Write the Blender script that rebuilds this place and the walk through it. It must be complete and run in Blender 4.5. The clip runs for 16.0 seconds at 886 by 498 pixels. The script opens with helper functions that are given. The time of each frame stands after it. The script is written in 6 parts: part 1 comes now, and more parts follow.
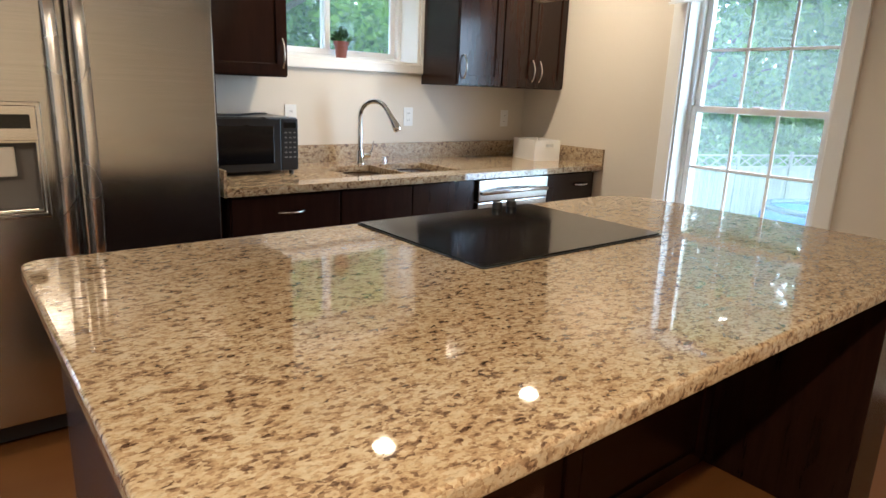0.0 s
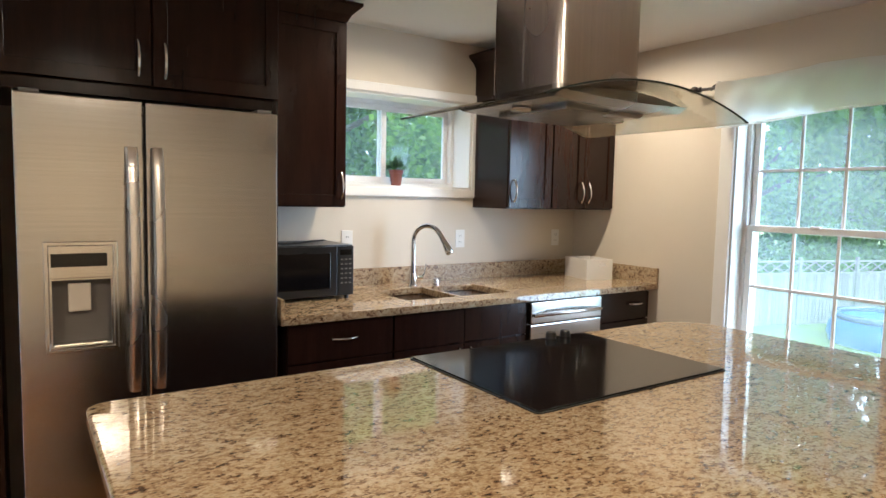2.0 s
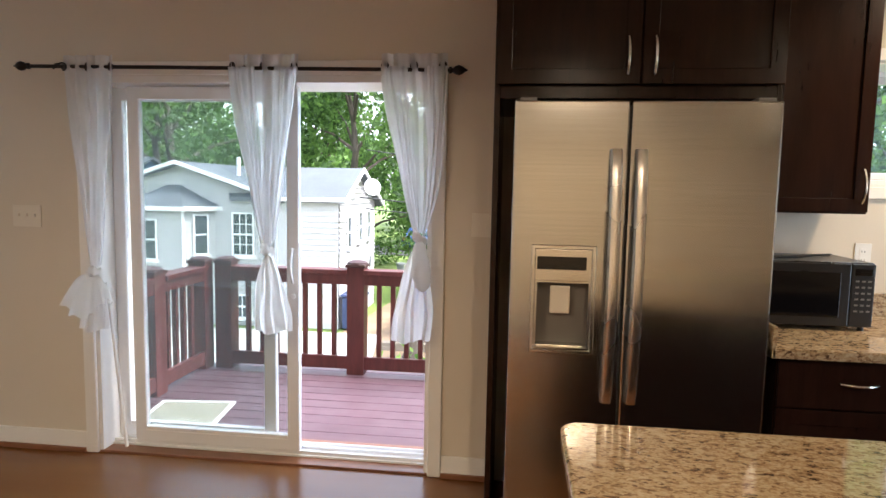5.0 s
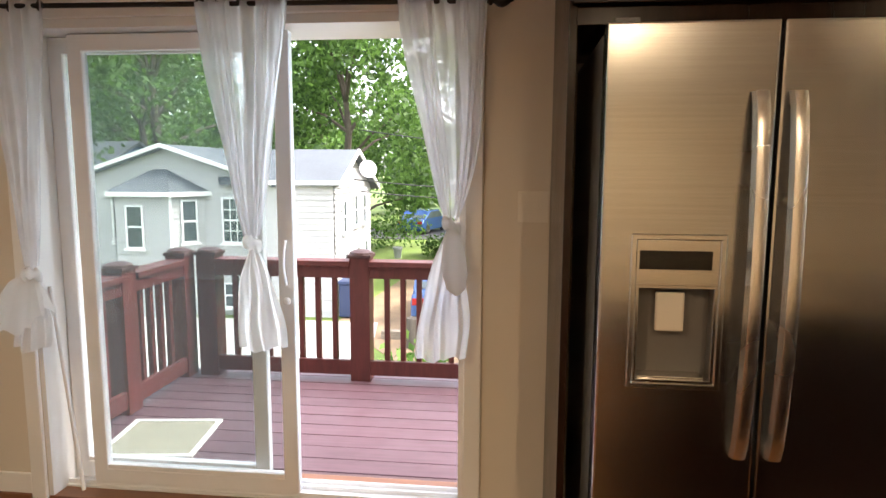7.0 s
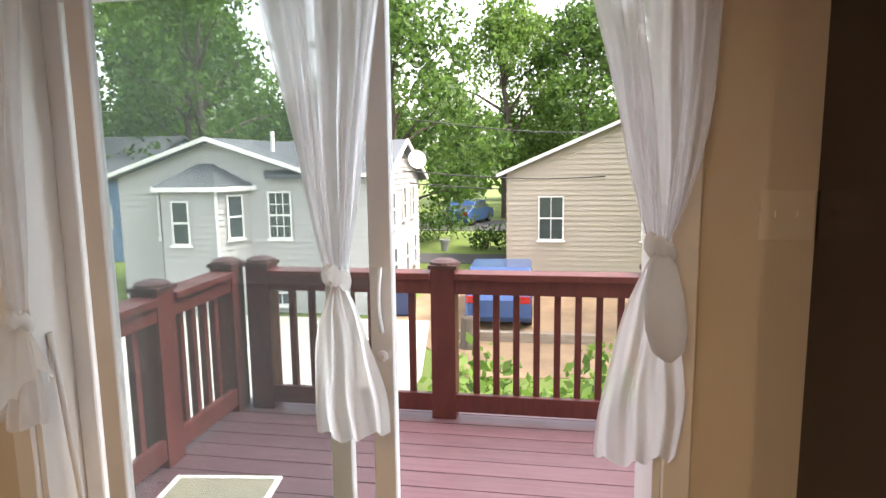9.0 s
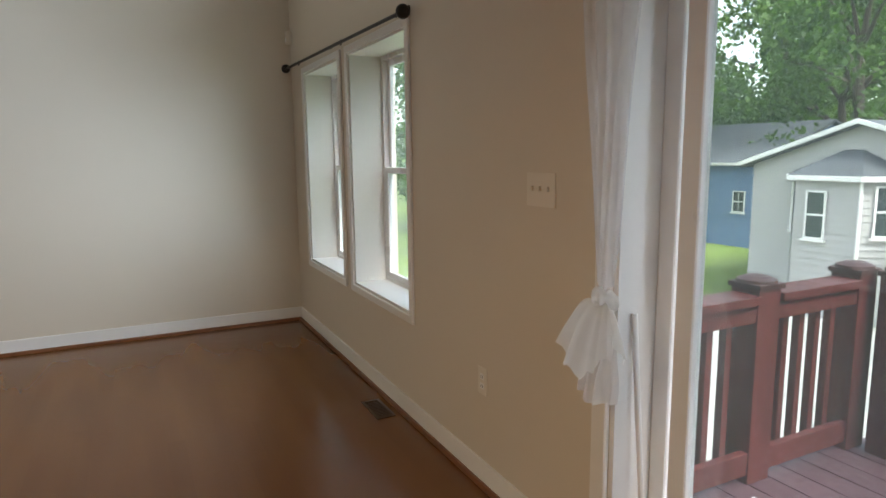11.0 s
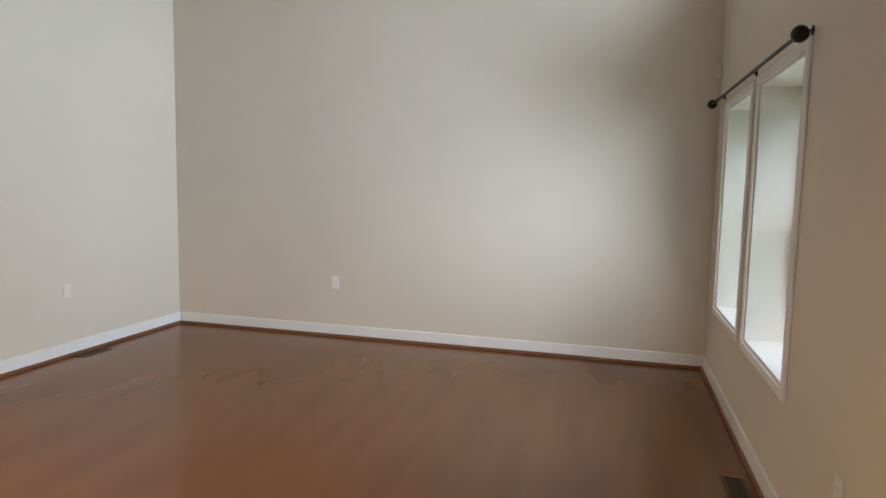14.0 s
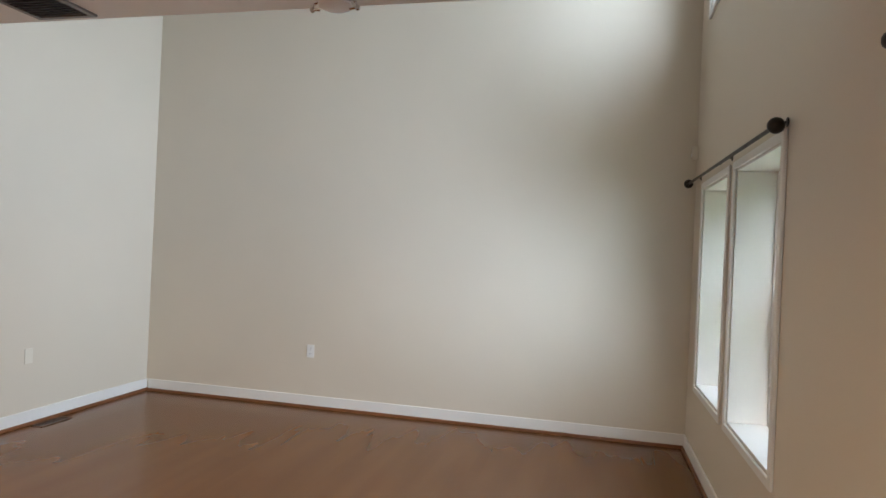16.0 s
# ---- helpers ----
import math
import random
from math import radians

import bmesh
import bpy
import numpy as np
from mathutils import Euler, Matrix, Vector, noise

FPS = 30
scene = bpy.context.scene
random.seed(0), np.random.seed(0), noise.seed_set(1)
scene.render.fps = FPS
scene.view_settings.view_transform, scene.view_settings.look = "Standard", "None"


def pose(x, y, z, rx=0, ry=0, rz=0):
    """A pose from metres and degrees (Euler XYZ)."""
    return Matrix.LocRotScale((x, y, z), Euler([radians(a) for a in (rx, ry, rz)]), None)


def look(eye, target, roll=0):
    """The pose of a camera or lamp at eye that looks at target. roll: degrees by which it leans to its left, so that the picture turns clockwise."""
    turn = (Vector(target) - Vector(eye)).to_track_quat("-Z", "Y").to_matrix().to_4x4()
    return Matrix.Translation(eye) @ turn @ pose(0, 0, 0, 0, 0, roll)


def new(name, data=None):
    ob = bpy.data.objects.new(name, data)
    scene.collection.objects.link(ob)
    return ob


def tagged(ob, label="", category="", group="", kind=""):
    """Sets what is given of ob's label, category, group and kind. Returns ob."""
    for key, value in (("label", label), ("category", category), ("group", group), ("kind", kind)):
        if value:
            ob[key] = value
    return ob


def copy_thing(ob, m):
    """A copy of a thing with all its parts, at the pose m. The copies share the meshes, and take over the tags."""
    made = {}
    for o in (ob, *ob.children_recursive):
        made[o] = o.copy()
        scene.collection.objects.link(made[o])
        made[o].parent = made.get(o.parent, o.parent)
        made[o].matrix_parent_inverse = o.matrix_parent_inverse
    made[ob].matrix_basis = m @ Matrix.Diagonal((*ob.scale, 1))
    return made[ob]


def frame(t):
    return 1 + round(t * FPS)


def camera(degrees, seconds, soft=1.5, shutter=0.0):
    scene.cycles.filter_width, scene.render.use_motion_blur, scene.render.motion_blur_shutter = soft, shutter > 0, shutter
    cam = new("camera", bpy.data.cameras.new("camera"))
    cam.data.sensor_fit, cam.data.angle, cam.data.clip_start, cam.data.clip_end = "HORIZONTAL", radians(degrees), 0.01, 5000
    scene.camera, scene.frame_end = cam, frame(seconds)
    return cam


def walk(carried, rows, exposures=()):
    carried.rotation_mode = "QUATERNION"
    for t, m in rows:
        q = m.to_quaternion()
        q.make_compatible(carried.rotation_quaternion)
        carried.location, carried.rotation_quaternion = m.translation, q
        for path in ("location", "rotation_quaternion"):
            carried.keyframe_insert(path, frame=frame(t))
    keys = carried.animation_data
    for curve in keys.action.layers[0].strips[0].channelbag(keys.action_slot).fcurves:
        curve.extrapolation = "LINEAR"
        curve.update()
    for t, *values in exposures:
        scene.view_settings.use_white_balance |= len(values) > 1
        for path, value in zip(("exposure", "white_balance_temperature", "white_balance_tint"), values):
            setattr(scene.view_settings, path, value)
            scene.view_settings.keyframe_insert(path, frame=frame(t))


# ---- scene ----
cam = camera(70.4, 16.0)
PATH = [
    (0, (0.159, 0.12, 1.356), (1.378, 1.628, 0.865), 2.3),
    (0.5, (0.166, 0.118, 1.376), (1.415, 1.633, 0.999), 2.3),
    (1, (0.167, 0.121, 1.406), (1.427, 1.649, 1.126), 2.0),
    (1.5, (0.168, 0.127, 1.433), (1.391, 1.696, 1.225), 1.7),
    (2, (0.159, 0.13, 1.445), (1.271, 1.784, 1.282), 1.2),
    (2.5, (0.127, 0.162, 1.457), (1.043, 1.935, 1.316), 0.8),
    (3, (0.11, 0.217, 1.467), (0.758, 2.104, 1.334), 0.5),
    (3.5, (0.142, 0.291, 1.478), (0.498, 2.254, 1.344), 0.5),
    (4, (0.159, 0.356, 1.467), (0.264, 2.349, 1.329), 0.7),
    (4.5, (0.158, 0.383, 1.469), (0.064, 2.373, 1.301), 0.9),
    (5, (0.163, 0.413, 1.459), (-0.07, 2.39, 1.265), 1.1),
    (5.2, (0.165, 0.43, 1.463), (-0.101, 2.401, 1.251), 1.1),
    (7.5, (-0.165, 1.343, 1.407), (-0.329, 3.32, 1.158), -0.3),
    (8, (-0.275, 1.583, 1.405), (-0.369, 3.566, 1.158), -0.7),
    (8.2, (-0.36, 1.671, 1.422), (-0.44, 3.653, 1.165), -0.8),
    (10.3, (-0.585, 2.081, 1.409), (-1.934, 3.523, 1.092), -0.8),
    (10.5, (-0.583, 2.11, 1.408), (-2.079, 3.398, 1.091), -0.8),
    (11, (-0.646, 2.199, 1.394), (-2.416, 3.08, 1.095), -0.6),
    (11.5, (-0.698, 2.348, 1.41), (-2.613, 2.853, 1.137), 0.1),
    (12, (-0.727, 2.507, 1.411), (-2.702, 2.699, 1.163), 0.3),
    (12.5, (-0.683, 2.684, 1.417), (-2.668, 2.613, 1.185), 0.90),
    (13, (-0.636, 2.743, 1.413), (-2.606, 2.475, 1.197), 1.20),
    (13.5, (-0.616, 2.743, 1.419), (-2.56, 2.324, 1.206), 1.25),
    (14, (-0.604, 2.722, 1.421), (-2.524, 2.197, 1.221), 1.15),
    (14.5, (-0.6, 2.694, 1.426), (-2.506, 2.114, 1.258), 1.15),
    (15, (-0.617, 2.686, 1.444), (-2.53, 2.111, 1.331), 1.55),
    (15.5, (-0.633, 2.681, 1.464), (-2.563, 2.159, 1.414), 2.15),
    (16, (-0.634, 2.684, 1.477), (-2.58, 2.222, 1.481), 2.55),
]
EXPOSURES = [(0.0, 3.35, 5350, 10), (2.0, 3.35, 5350, 10), (3.1, 3.62, 5550, 10), (4.5, 3.4, 5850, 12), (8.2, 3.2, 6800, 14), (10.3, 2.75, 7000, 18), (11.3, 2.95, 6350, 11), (13.0, 3.15, 6550, 17), (14.5, 3.2, 6400, 14), (16.0, 3.2, 6400, 14)]
walk(cam, [(t, look(eye, target, roll)) for t, eye, target, roll in PATH], EXPOSURES)


# ---- world, sun and lamps ----
world = bpy.data.worlds.new("sky")
scene.world = world
world.use_nodes = True
wn = world.node_tree.nodes
sky = wn.new("ShaderNodeTexSky")
sky.sky_type = "NISHITA"
sky.sun_disc = False
sky.sun_elevation, sky.sun_rotation = radians(50), radians(87)
sky.air_density, sky.dust_density = 1.0, 2.5
wn["Background"].inputs["Strength"].default_value = 0.125
haze = wn.new("ShaderNodeHueSaturation")
haze.inputs["Saturation"].default_value = 0.38
world.node_tree.links.new(sky.outputs["Color"], haze.inputs["Color"])
world.node_tree.links.new(haze.outputs["Color"], wn["Background"].inputs["Color"])

sun = new("sun", bpy.data.lights.new("sun", "SUN"))
sun.data.energy, sun.data.angle, sun.data.color = 0.8, radians(14.0), (1.0, 0.95, 0.88)
sun.matrix_world = look((11.0, 0.6, 13.3), (0, 0, 0))


def window_daylight(name, at, w, h, watts, way=(0, -1, 0), spread=112):
    """The sky's light in a window's opening, shining into the room."""
    lamp = new(name, bpy.data.lights.new(name, "AREA"))
    lamp.data.shape, lamp.data.size, lamp.data.size_y = "RECTANGLE", w, h
    lamp.data.energy, lamp.data.color, lamp.data.spread = watts, (0.70, 0.86, 1.0), radians(spread)
    lamp.matrix_world = look(at, Vector(at) + Vector(way))


window_daylight("window_daylight_1", (-5.065, 3.335, 1.29), 0.80, 1.36, 1.15, (-0.28, -1, -0.05), 96)
window_daylight("window_daylight_2", (-4.0, 3.335, 1.29), 0.80, 1.36, 2.3, (-0.2, -1, -0.05), 104)
window_daylight("window_daylight_4", (-5.065, 3.462, 3.98), 0.84, 1.30, 1.7, (-0.5, -1, -0.15), 100)
window_daylight("window_daylight_5", (-4.0, 3.462, 3.98), 0.84, 1.30, 2.2, (0, -1, -0.3), 100)
window_daylight("window_daylight_3", (3.60, 1.80, 1.30), 0.70, 1.30, 0.5, (-1, 1, -0.12), 70)
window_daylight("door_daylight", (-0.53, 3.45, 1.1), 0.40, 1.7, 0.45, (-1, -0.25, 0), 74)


# ---- materials ----
def nodes_of(name):
    m = bpy.data.materials.new(name)
    m.use_nodes = True
    nt = m.node_tree
    return m, nt, nt.nodes["Principled BSDF"]


def coords(nt, stretch=(1, 1, 1)):
    tc = nt.nodes.new("ShaderNodeTexCoord")
    mp = nt.nodes.new("ShaderNodeMapping")
    mp.inputs["Scale"].default_value = stretch
    nt.links.new(tc.outputs["Object"], mp.inputs["Vector"])
    return mp.outputs["Vector"]


def noise_tex(nt, vec, scale, detail=4.0, rough=0.55):
    n = nt.nodes.new("ShaderNodeTexNoise")
    n.inputs["Scale"].default_value, n.inputs["Detail"].default_value, n.inputs["Roughness"].default_value = scale, detail, rough
    nt.links.new(vec, n.inputs["Vector"])
    return n.outputs["Fac"]


def ramp(nt, fac, stops):
    r = nt.nodes.new("ShaderNodeValToRGB")
    el = r.color_ramp.elements
    while len(el) < len(stops):
        el.new(0.5)
    for e, (p, c) in zip(el, stops):
        e.position, e.color = p, (*c, 1)
    nt.links.new(fac, r.inputs["Fac"])
    return r.outputs["Color"]


def blend(nt, kind, fac, a, b):
    n = nt.nodes.new("ShaderNodeMix")
    n.data_type, n.blend_type = "RGBA", kind
    for sock, v in ((n.inputs["Factor"], fac), (n.inputs["A"], a), (n.inputs["B"], b)):
        if isinstance(v, bpy.types.NodeSocket):
            nt.links.new(v, sock)
        else:
            sock.default_value = v if isinstance(v, (int, float)) else (*v, 1)
    return n.outputs["Result"]


def bump_on(nt, bsdf, height, strength, dist=0.002):
    b = nt.nodes.new("ShaderNodeBump")
    b.inputs["Strength"].default_value, b.inputs["Distance"].default_value = strength, dist
    nt.links.new(height, b.inputs["Height"])
    nt.links.new(b.outputs["Normal"], bsdf.inputs["Normal"])


def shade(c, k):
    return tuple(min(1.0, v * k) for v in c)


def surface(name, c, rough=0.5, metal=0.0, big=1.5, fine=40.0, var=0.12, bump=0.15, stretch=(1, 1, 1), dist=0.001, by_piece=0.0):
    """A general surface: two scales of colour variation, uneven gloss and fine relief."""
    m, nt, b = nodes_of(name)
    v = coords(nt, stretch)
    n1, n2 = noise_tex(nt, v, big, 3), noise_tex(nt, v, fine, 5)
    col = ramp(nt, n1, [(0.3, shade(c, 1 - var)), (0.7, shade(c, 1 + var))])
    col = blend(nt, "MULTIPLY", 0.5, col, ramp(nt, n2, [(0.3, (1 - var,) * 3), (0.7, (1.0,) * 3)]))
    if by_piece:
        oi = nt.nodes.new("ShaderNodeObjectInfo")
        gi = nt.nodes.new("ShaderNodeNewGeometry")
        mx = nt.nodes.new("ShaderNodeMath")
        mx.operation = "ADD"
        nt.links.new(oi.outputs["Random"], mx.inputs[0])
        nt.links.new(gi.outputs["Random Per Island"], mx.inputs[1])
        fr = nt.nodes.new("ShaderNodeMath")
        fr.operation = "FRACT"
        nt.links.new(mx.outputs[0], fr.inputs[0])
        col = blend(nt, "MULTIPLY", 1.0, col, ramp(nt, fr.outputs[0], [(0.0, (1 - by_piece,) * 3), (1.0, (1.0,) * 3)]))
    nt.links.new(col, b.inputs["Base Color"])
    rr = ramp(nt, n1, [(0.3, (max(0.02, rough * 0.85),) * 3), (0.7, (min(1, rough * 1.15),) * 3)])
    nt.links.new(rr, b.inputs["Roughness"])
    b.inputs["Metallic"].default_value = metal
    if bump:
        bump_on(nt, b, n2, bump, dist)
    return m


def glow(name, c, strength):
    m, nt, b = nodes_of(name)
    b.inputs["Base Color"].default_value = (*c, 1)
    b.inputs["Emission Color"].default_value, b.inputs["Emission Strength"].default_value = (*c, 1), strength
    return m


def pane_mat(name, tint, gloss_rough=0.0, veil=0.0):
    """A thin clear pane: light goes straight through, gloss by Fresnel, a cyan scattering film that paints a pale haze
    over the view.
    """
    m, nt, b = nodes_of(name)
    nt.nodes.remove(b)
    tr, gl, mx, fr, pw, ad = (nt.nodes.new("ShaderNode" + k) for k in ("BsdfTransparent", "BsdfGlossy", "MixShader", "LayerWeight", "Math", "Math"))
    tr.inputs["Color"].default_value = (*tint, 1)
    gl.inputs["Roughness"].default_value = gloss_rough
    fr.inputs["Blend"].default_value = 0.5
    pw.operation, ad.operation = "POWER", "MULTIPLY_ADD"
    pw.inputs[1].default_value, ad.inputs[1].default_value, ad.inputs[2].default_value = 4.0, 0.85, 0.02
    nt.links.new(fr.outputs["Facing"], pw.inputs[0])
    nt.links.new(pw.outputs[0], ad.inputs[0])
    nt.links.new(ad.outputs[0], mx.inputs[0])
    # haze put into the pane: a weak cyan film that washes out the view
    film, dx = nt.nodes.new("ShaderNodeBsdfTranslucent"), nt.nodes.new("ShaderNodeMixShader")
    film.inputs["Color"].default_value = (0.62, 0.82, 0.84, 1)
    patch = noise_tex(nt, coords(nt), 2.5, 3)
    nt.links.new(ramp(nt, patch, [(0.3, (veil * 0.8,) * 3), (0.7, (veil * 1.2,) * 3)]), dx.inputs[0])
    nt.links.new(tr.outputs[0], dx.inputs[1])
    nt.links.new(film.outputs[0], dx.inputs[2])
    nt.links.new(dx.outputs[0], mx.inputs[1])
    nt.links.new(gl.outputs[0], mx.inputs[2])
    nt.links.new(mx.outputs[0], nt.nodes["Material Output"].inputs["Surface"])
    return m


def sheer_mat(name, c, clear):
    """Thin woven cloth: partly see-through, scattering light to both sides."""
    m, nt, b = nodes_of(name)
    v = coords(nt)
    weave = noise_tex(nt, v, 260, 2)
    folds = noise_tex(nt, v, 5, 3)
    b.inputs["Base Color"].default_value = (*c, 1)
    b.inputs["Roughness"].default_value = 0.9
    tr, tl, m1, m2 = (nt.nodes.new("ShaderNode" + k) for k in ("BsdfTransparent", "BsdfTranslucent", "MixShader", "MixShader"))
    tl.inputs["Color"].default_value = (*c, 1)
    m1.inputs[0].default_value = 0.8
    nt.links.new(b.outputs[0], m1.inputs[1])
    nt.links.new(tl.outputs[0], m1.inputs[2])
    nt.links.new(ramp(nt, folds, [(0.3, (clear * 0.7,) * 3), (0.7, (clear * 1.2,) * 3)]), m2.inputs[0])
    nt.links.new(m1.outputs[0], m2.inputs[1])
    nt.links.new(tr.outputs[0], m2.inputs[2])
    bump_on(nt, b, weave, 0.2, 0.0005)
    nt.links.new(m2.outputs[0], nt.nodes["Material Output"].inputs["Surface"])
    return m


def granite_mat(name="speckled granite", rough=0.035, spec=0.75):
    m, nt, b = nodes_of(name)
    v = coords(nt, (0.8, 1.25, 1))
    warp = nt.nodes.new("ShaderNodeTexNoise")
    warp.inputs["Scale"].default_value, warp.inputs["Detail"].default_value = 55, 3
    nt.links.new(v, warp.inputs["Vector"])
    vm = nt.nodes.new("ShaderNodeVectorMath")
    vm.operation = "MULTIPLY_ADD"
    vm.inputs[1].default_value = (0.016, 0.016, 0.016)
    nt.links.new(warp.outputs["Color"], vm.inputs[0])
    nt.links.new(v, vm.inputs[2])
    cell = nt.nodes.new("ShaderNodeTexVoronoi")
    cell.inputs["Scale"].default_value = 135
    nt.links.new(vm.outputs[0], cell.inputs["Vector"])
    n1, n2, n3 = noise_tex(nt, v, 44, 5, 0.6), noise_tex(nt, v, 150, 3, 0.6), noise_tex(nt, v, 7, 3, 0.5)
    grain = nt.nodes.new("ShaderNodeMath")
    grain.operation = "MULTIPLY_ADD"
    grain.inputs[1].default_value = 0.34
    sep = nt.nodes.new("ShaderNodeSeparateColor")
    nt.links.new(cell.outputs["Color"], sep.inputs[0])
    nt.links.new(sep.outputs[0], grain.inputs[0])
    nt.links.new(n1, grain.inputs[2])
    base = ramp(nt, grain.outputs[0], [(0.40, (0.085, 0.05, 0.032)), (0.50, (0.20, 0.13, 0.078)), (0.59, (0.35, 0.245, 0.145)), (0.70, (0.44, 0.34, 0.215)), (0.88, (0.50, 0.42, 0.30))])
    col = blend(nt, "MULTIPLY", 0.5, base, ramp(nt, n2, [(0.34, (0.45, 0.38, 0.30)), (0.5, (1, 1, 1))]))
    col = blend(nt, "MULTIPLY", 0.35, col, ramp(nt, n3, [(0.35, (0.76, 0.66, 0.54)), (0.65, (1, 1, 1))]))
    nt.links.new(col, b.inputs["Base Color"])
    b.inputs["Roughness"].default_value = rough
    b.inputs["Specular IOR Level"].default_value = spec
    bump_on(nt, b, n2, 0.006, 0.0003)
    return m


def steel_mat(name, along_x=True, rough=0.21, c=(0.53, 0.52, 0.50)):
    m, nt, b = nodes_of(name)
    v = coords(nt, (2, 2, 400) if along_x else (400, 400, 2))
    n1 = noise_tex(nt, v, 1.0, 3)
    n2 = noise_tex(nt, coords(nt), 2.2, 2)
    nt.links.new(ramp(nt, n1, [(0.3, shade(c, 0.93)), (0.7, shade(c, 1.07))]), b.inputs["Base Color"])
    nt.links.new(ramp(nt, n2, [(0.3, (rough * 0.85,) * 3), (0.7, (rough * 1.2,) * 3)]), b.inputs["Roughness"])
    b.inputs["Metallic"].default_value = 1.0
    b.inputs["Anisotropic"].default_value = 0.5
    bump_on(nt, b, n1, 0.04, 0.0003)
    return m


def wood_mat(name, c, c2, rough, grain=(1.2, 14, 14), by_piece=0.0, coat=0.0, bump=0.08, detail=0.4, spec=0.5, in_room=False):
    m, nt, b = nodes_of(name)
    b.inputs["Specular IOR Level"].default_value = spec
    v = coords(nt, grain)
    if in_room:
        geo, mp = nt.nodes.new("ShaderNodeNewGeometry"), nt.nodes.new("ShaderNodeMapping")
        mp.inputs["Scale"].default_value = grain
        nt.links.new(geo.outputs["Position"], mp.inputs["Vector"])
        v = mp.outputs["Vector"]
    if by_piece:
        oi, gi, mx = nt.nodes.new("ShaderNodeObjectInfo"), nt.nodes.new("ShaderNodeNewGeometry"), nt.nodes.new("ShaderNodeMath")
        mx.operation = "ADD"
        nt.links.new(oi.outputs["Random"], mx.inputs[0])
        nt.links.new(gi.outputs["Random Per Island"], mx.inputs[1])
        fr = nt.nodes.new("ShaderNodeMath")
        fr.operation = "FRACT"
        nt.links.new(mx.outputs[0], fr.inputs[0])
    n1, n2 = noise_tex(nt, v, 2.0, 6 if detail else 1, 0.6), noise_tex(nt, v, 11.0, 4, 0.6)
    col = ramp(nt, n1, [(0.3, c2), (0.65, c)])
    col = blend(nt, "MULTIPLY", detail, col, ramp(nt, n2, [(0.35, (0.72, 0.68, 0.64)), (0.6, (1, 1, 1))]))
    if by_piece:
        col = blend(nt, "MULTIPLY", 1.0, col, ramp(nt, fr.outputs[0], [(0.0, (1 - by_piece,) * 3), (0.5, (1 - by_piece * 0.3,) * 3), (1.0, (1,) * 3)]))
    nt.links.new(col, b.inputs["Base Color"])
    b.inputs["Roughness"].default_value = rough
    if not in_room:
        n3 = noise_tex(nt, coords(nt), 3.0, 3)
        nt.links.new(ramp(nt, n3, [(0.3, (rough * 0.85,) * 3), (0.7, (rough * 1.2,) * 3)]), b.inputs["Roughness"])
    b.inputs["Coat Weight"].default_value = coat
    b.inputs["Coat Roughness"].default_value = 0.12
    if bump:
        bump_on(nt, b, n2, bump, 0.0006)
    return m


def leaf_mat(name, dark, light):
    m, nt, b = nodes_of(name)
    gi = nt.nodes.new("ShaderNodeNewGeometry")
    col = ramp(nt, gi.outputs["Random Per Island"], [(0.0, dark), (0.6, shade(light, 0.8)), (1.0, light)])
    big = noise_tex(nt, coords(nt), 0.5, 3)
    col = blend(nt, "MULTIPLY", 0.6, col, ramp(nt, big, [(0.35, (0.6, 0.65, 0.6)), (0.65, (1, 1, 1))]))
    nt.links.new(col, b.inputs["Base Color"])
    b.inputs["Roughness"].default_value = 0.6
    tl, mx = nt.nodes.new("ShaderNodeBsdfTranslucent"), nt.nodes.new("ShaderNodeMixShader")
    nt.links.new(col, tl.inputs["Color"])
    mx.inputs[0].default_value = 0.55
    nt.links.new(b.outputs[0], mx.inputs[1])
    nt.links.new(tl.outputs[0], mx.inputs[2])
    nt.links.new(mx.outputs[0], nt.nodes["Material Output"].inputs["Surface"])
    return m


WALL = surface("beige wall paint", (0.66, 0.595, 0.50), 0.55, big=0.8, fine=160, var=0.025, bump=0.08)
CEIL = surface("white ceiling paint", (0.78, 0.765, 0.73), 0.8, big=0.7, fine=120, var=0.03, bump=0.15)
TRIM = surface("white trim paint", (0.8, 0.79, 0.77), 0.35, big=2, fine=60, var=0.03, bump=0.04)
VINYL = surface("white window vinyl", (0.8, 0.81, 0.82), 0.3, big=2, fine=50, var=0.03, bump=0.02)
PLASTIC = surface("ivory plastic", (0.73, 0.68, 0.59), 0.4, big=4, fine=90, var=0.02, bump=0.02)
CAB = wood_mat("espresso stained wood", (0.022, 0.009, 0.006), (0.013, 0.0055, 0.004), 0.22, grain=(10, 10, 1.2), coat=0.0, bump=0.02, spec=0.27)
OAK = wood_mat("reddish oak floor", (0.172, 0.068, 0.019), (0.150, 0.057, 0.0155), 0.25, grain=(0.4, 2.4, 1), by_piece=0.05, coat=0.0, bump=0.0, detail=0.0, spec=0.42, in_room=True)
SHOE = wood_mat("reddish oak moulding", (0.24, 0.10, 0.045), (0.17, 0.07, 0.03), 0.35, grain=(1.4, 16, 16))
GRANITE = granite_mat()
HONED = granite_mat("honed speckled granite", 0.32, 0.4)
STEEL = steel_mat("brushed stainless steel")
HOODSTEEL = steel_mat("grey brushed hood steel", True, 0.24, (0.36, 0.355, 0.34))
STEEL_V = steel_mat("brushed steel, upright grain", False, 0.26, (0.78, 0.76, 0.73))
CHROME = surface("polished chrome", (0.75, 0.75, 0.76), 0.06, 1.0, 2, 40, 0.02, 0)
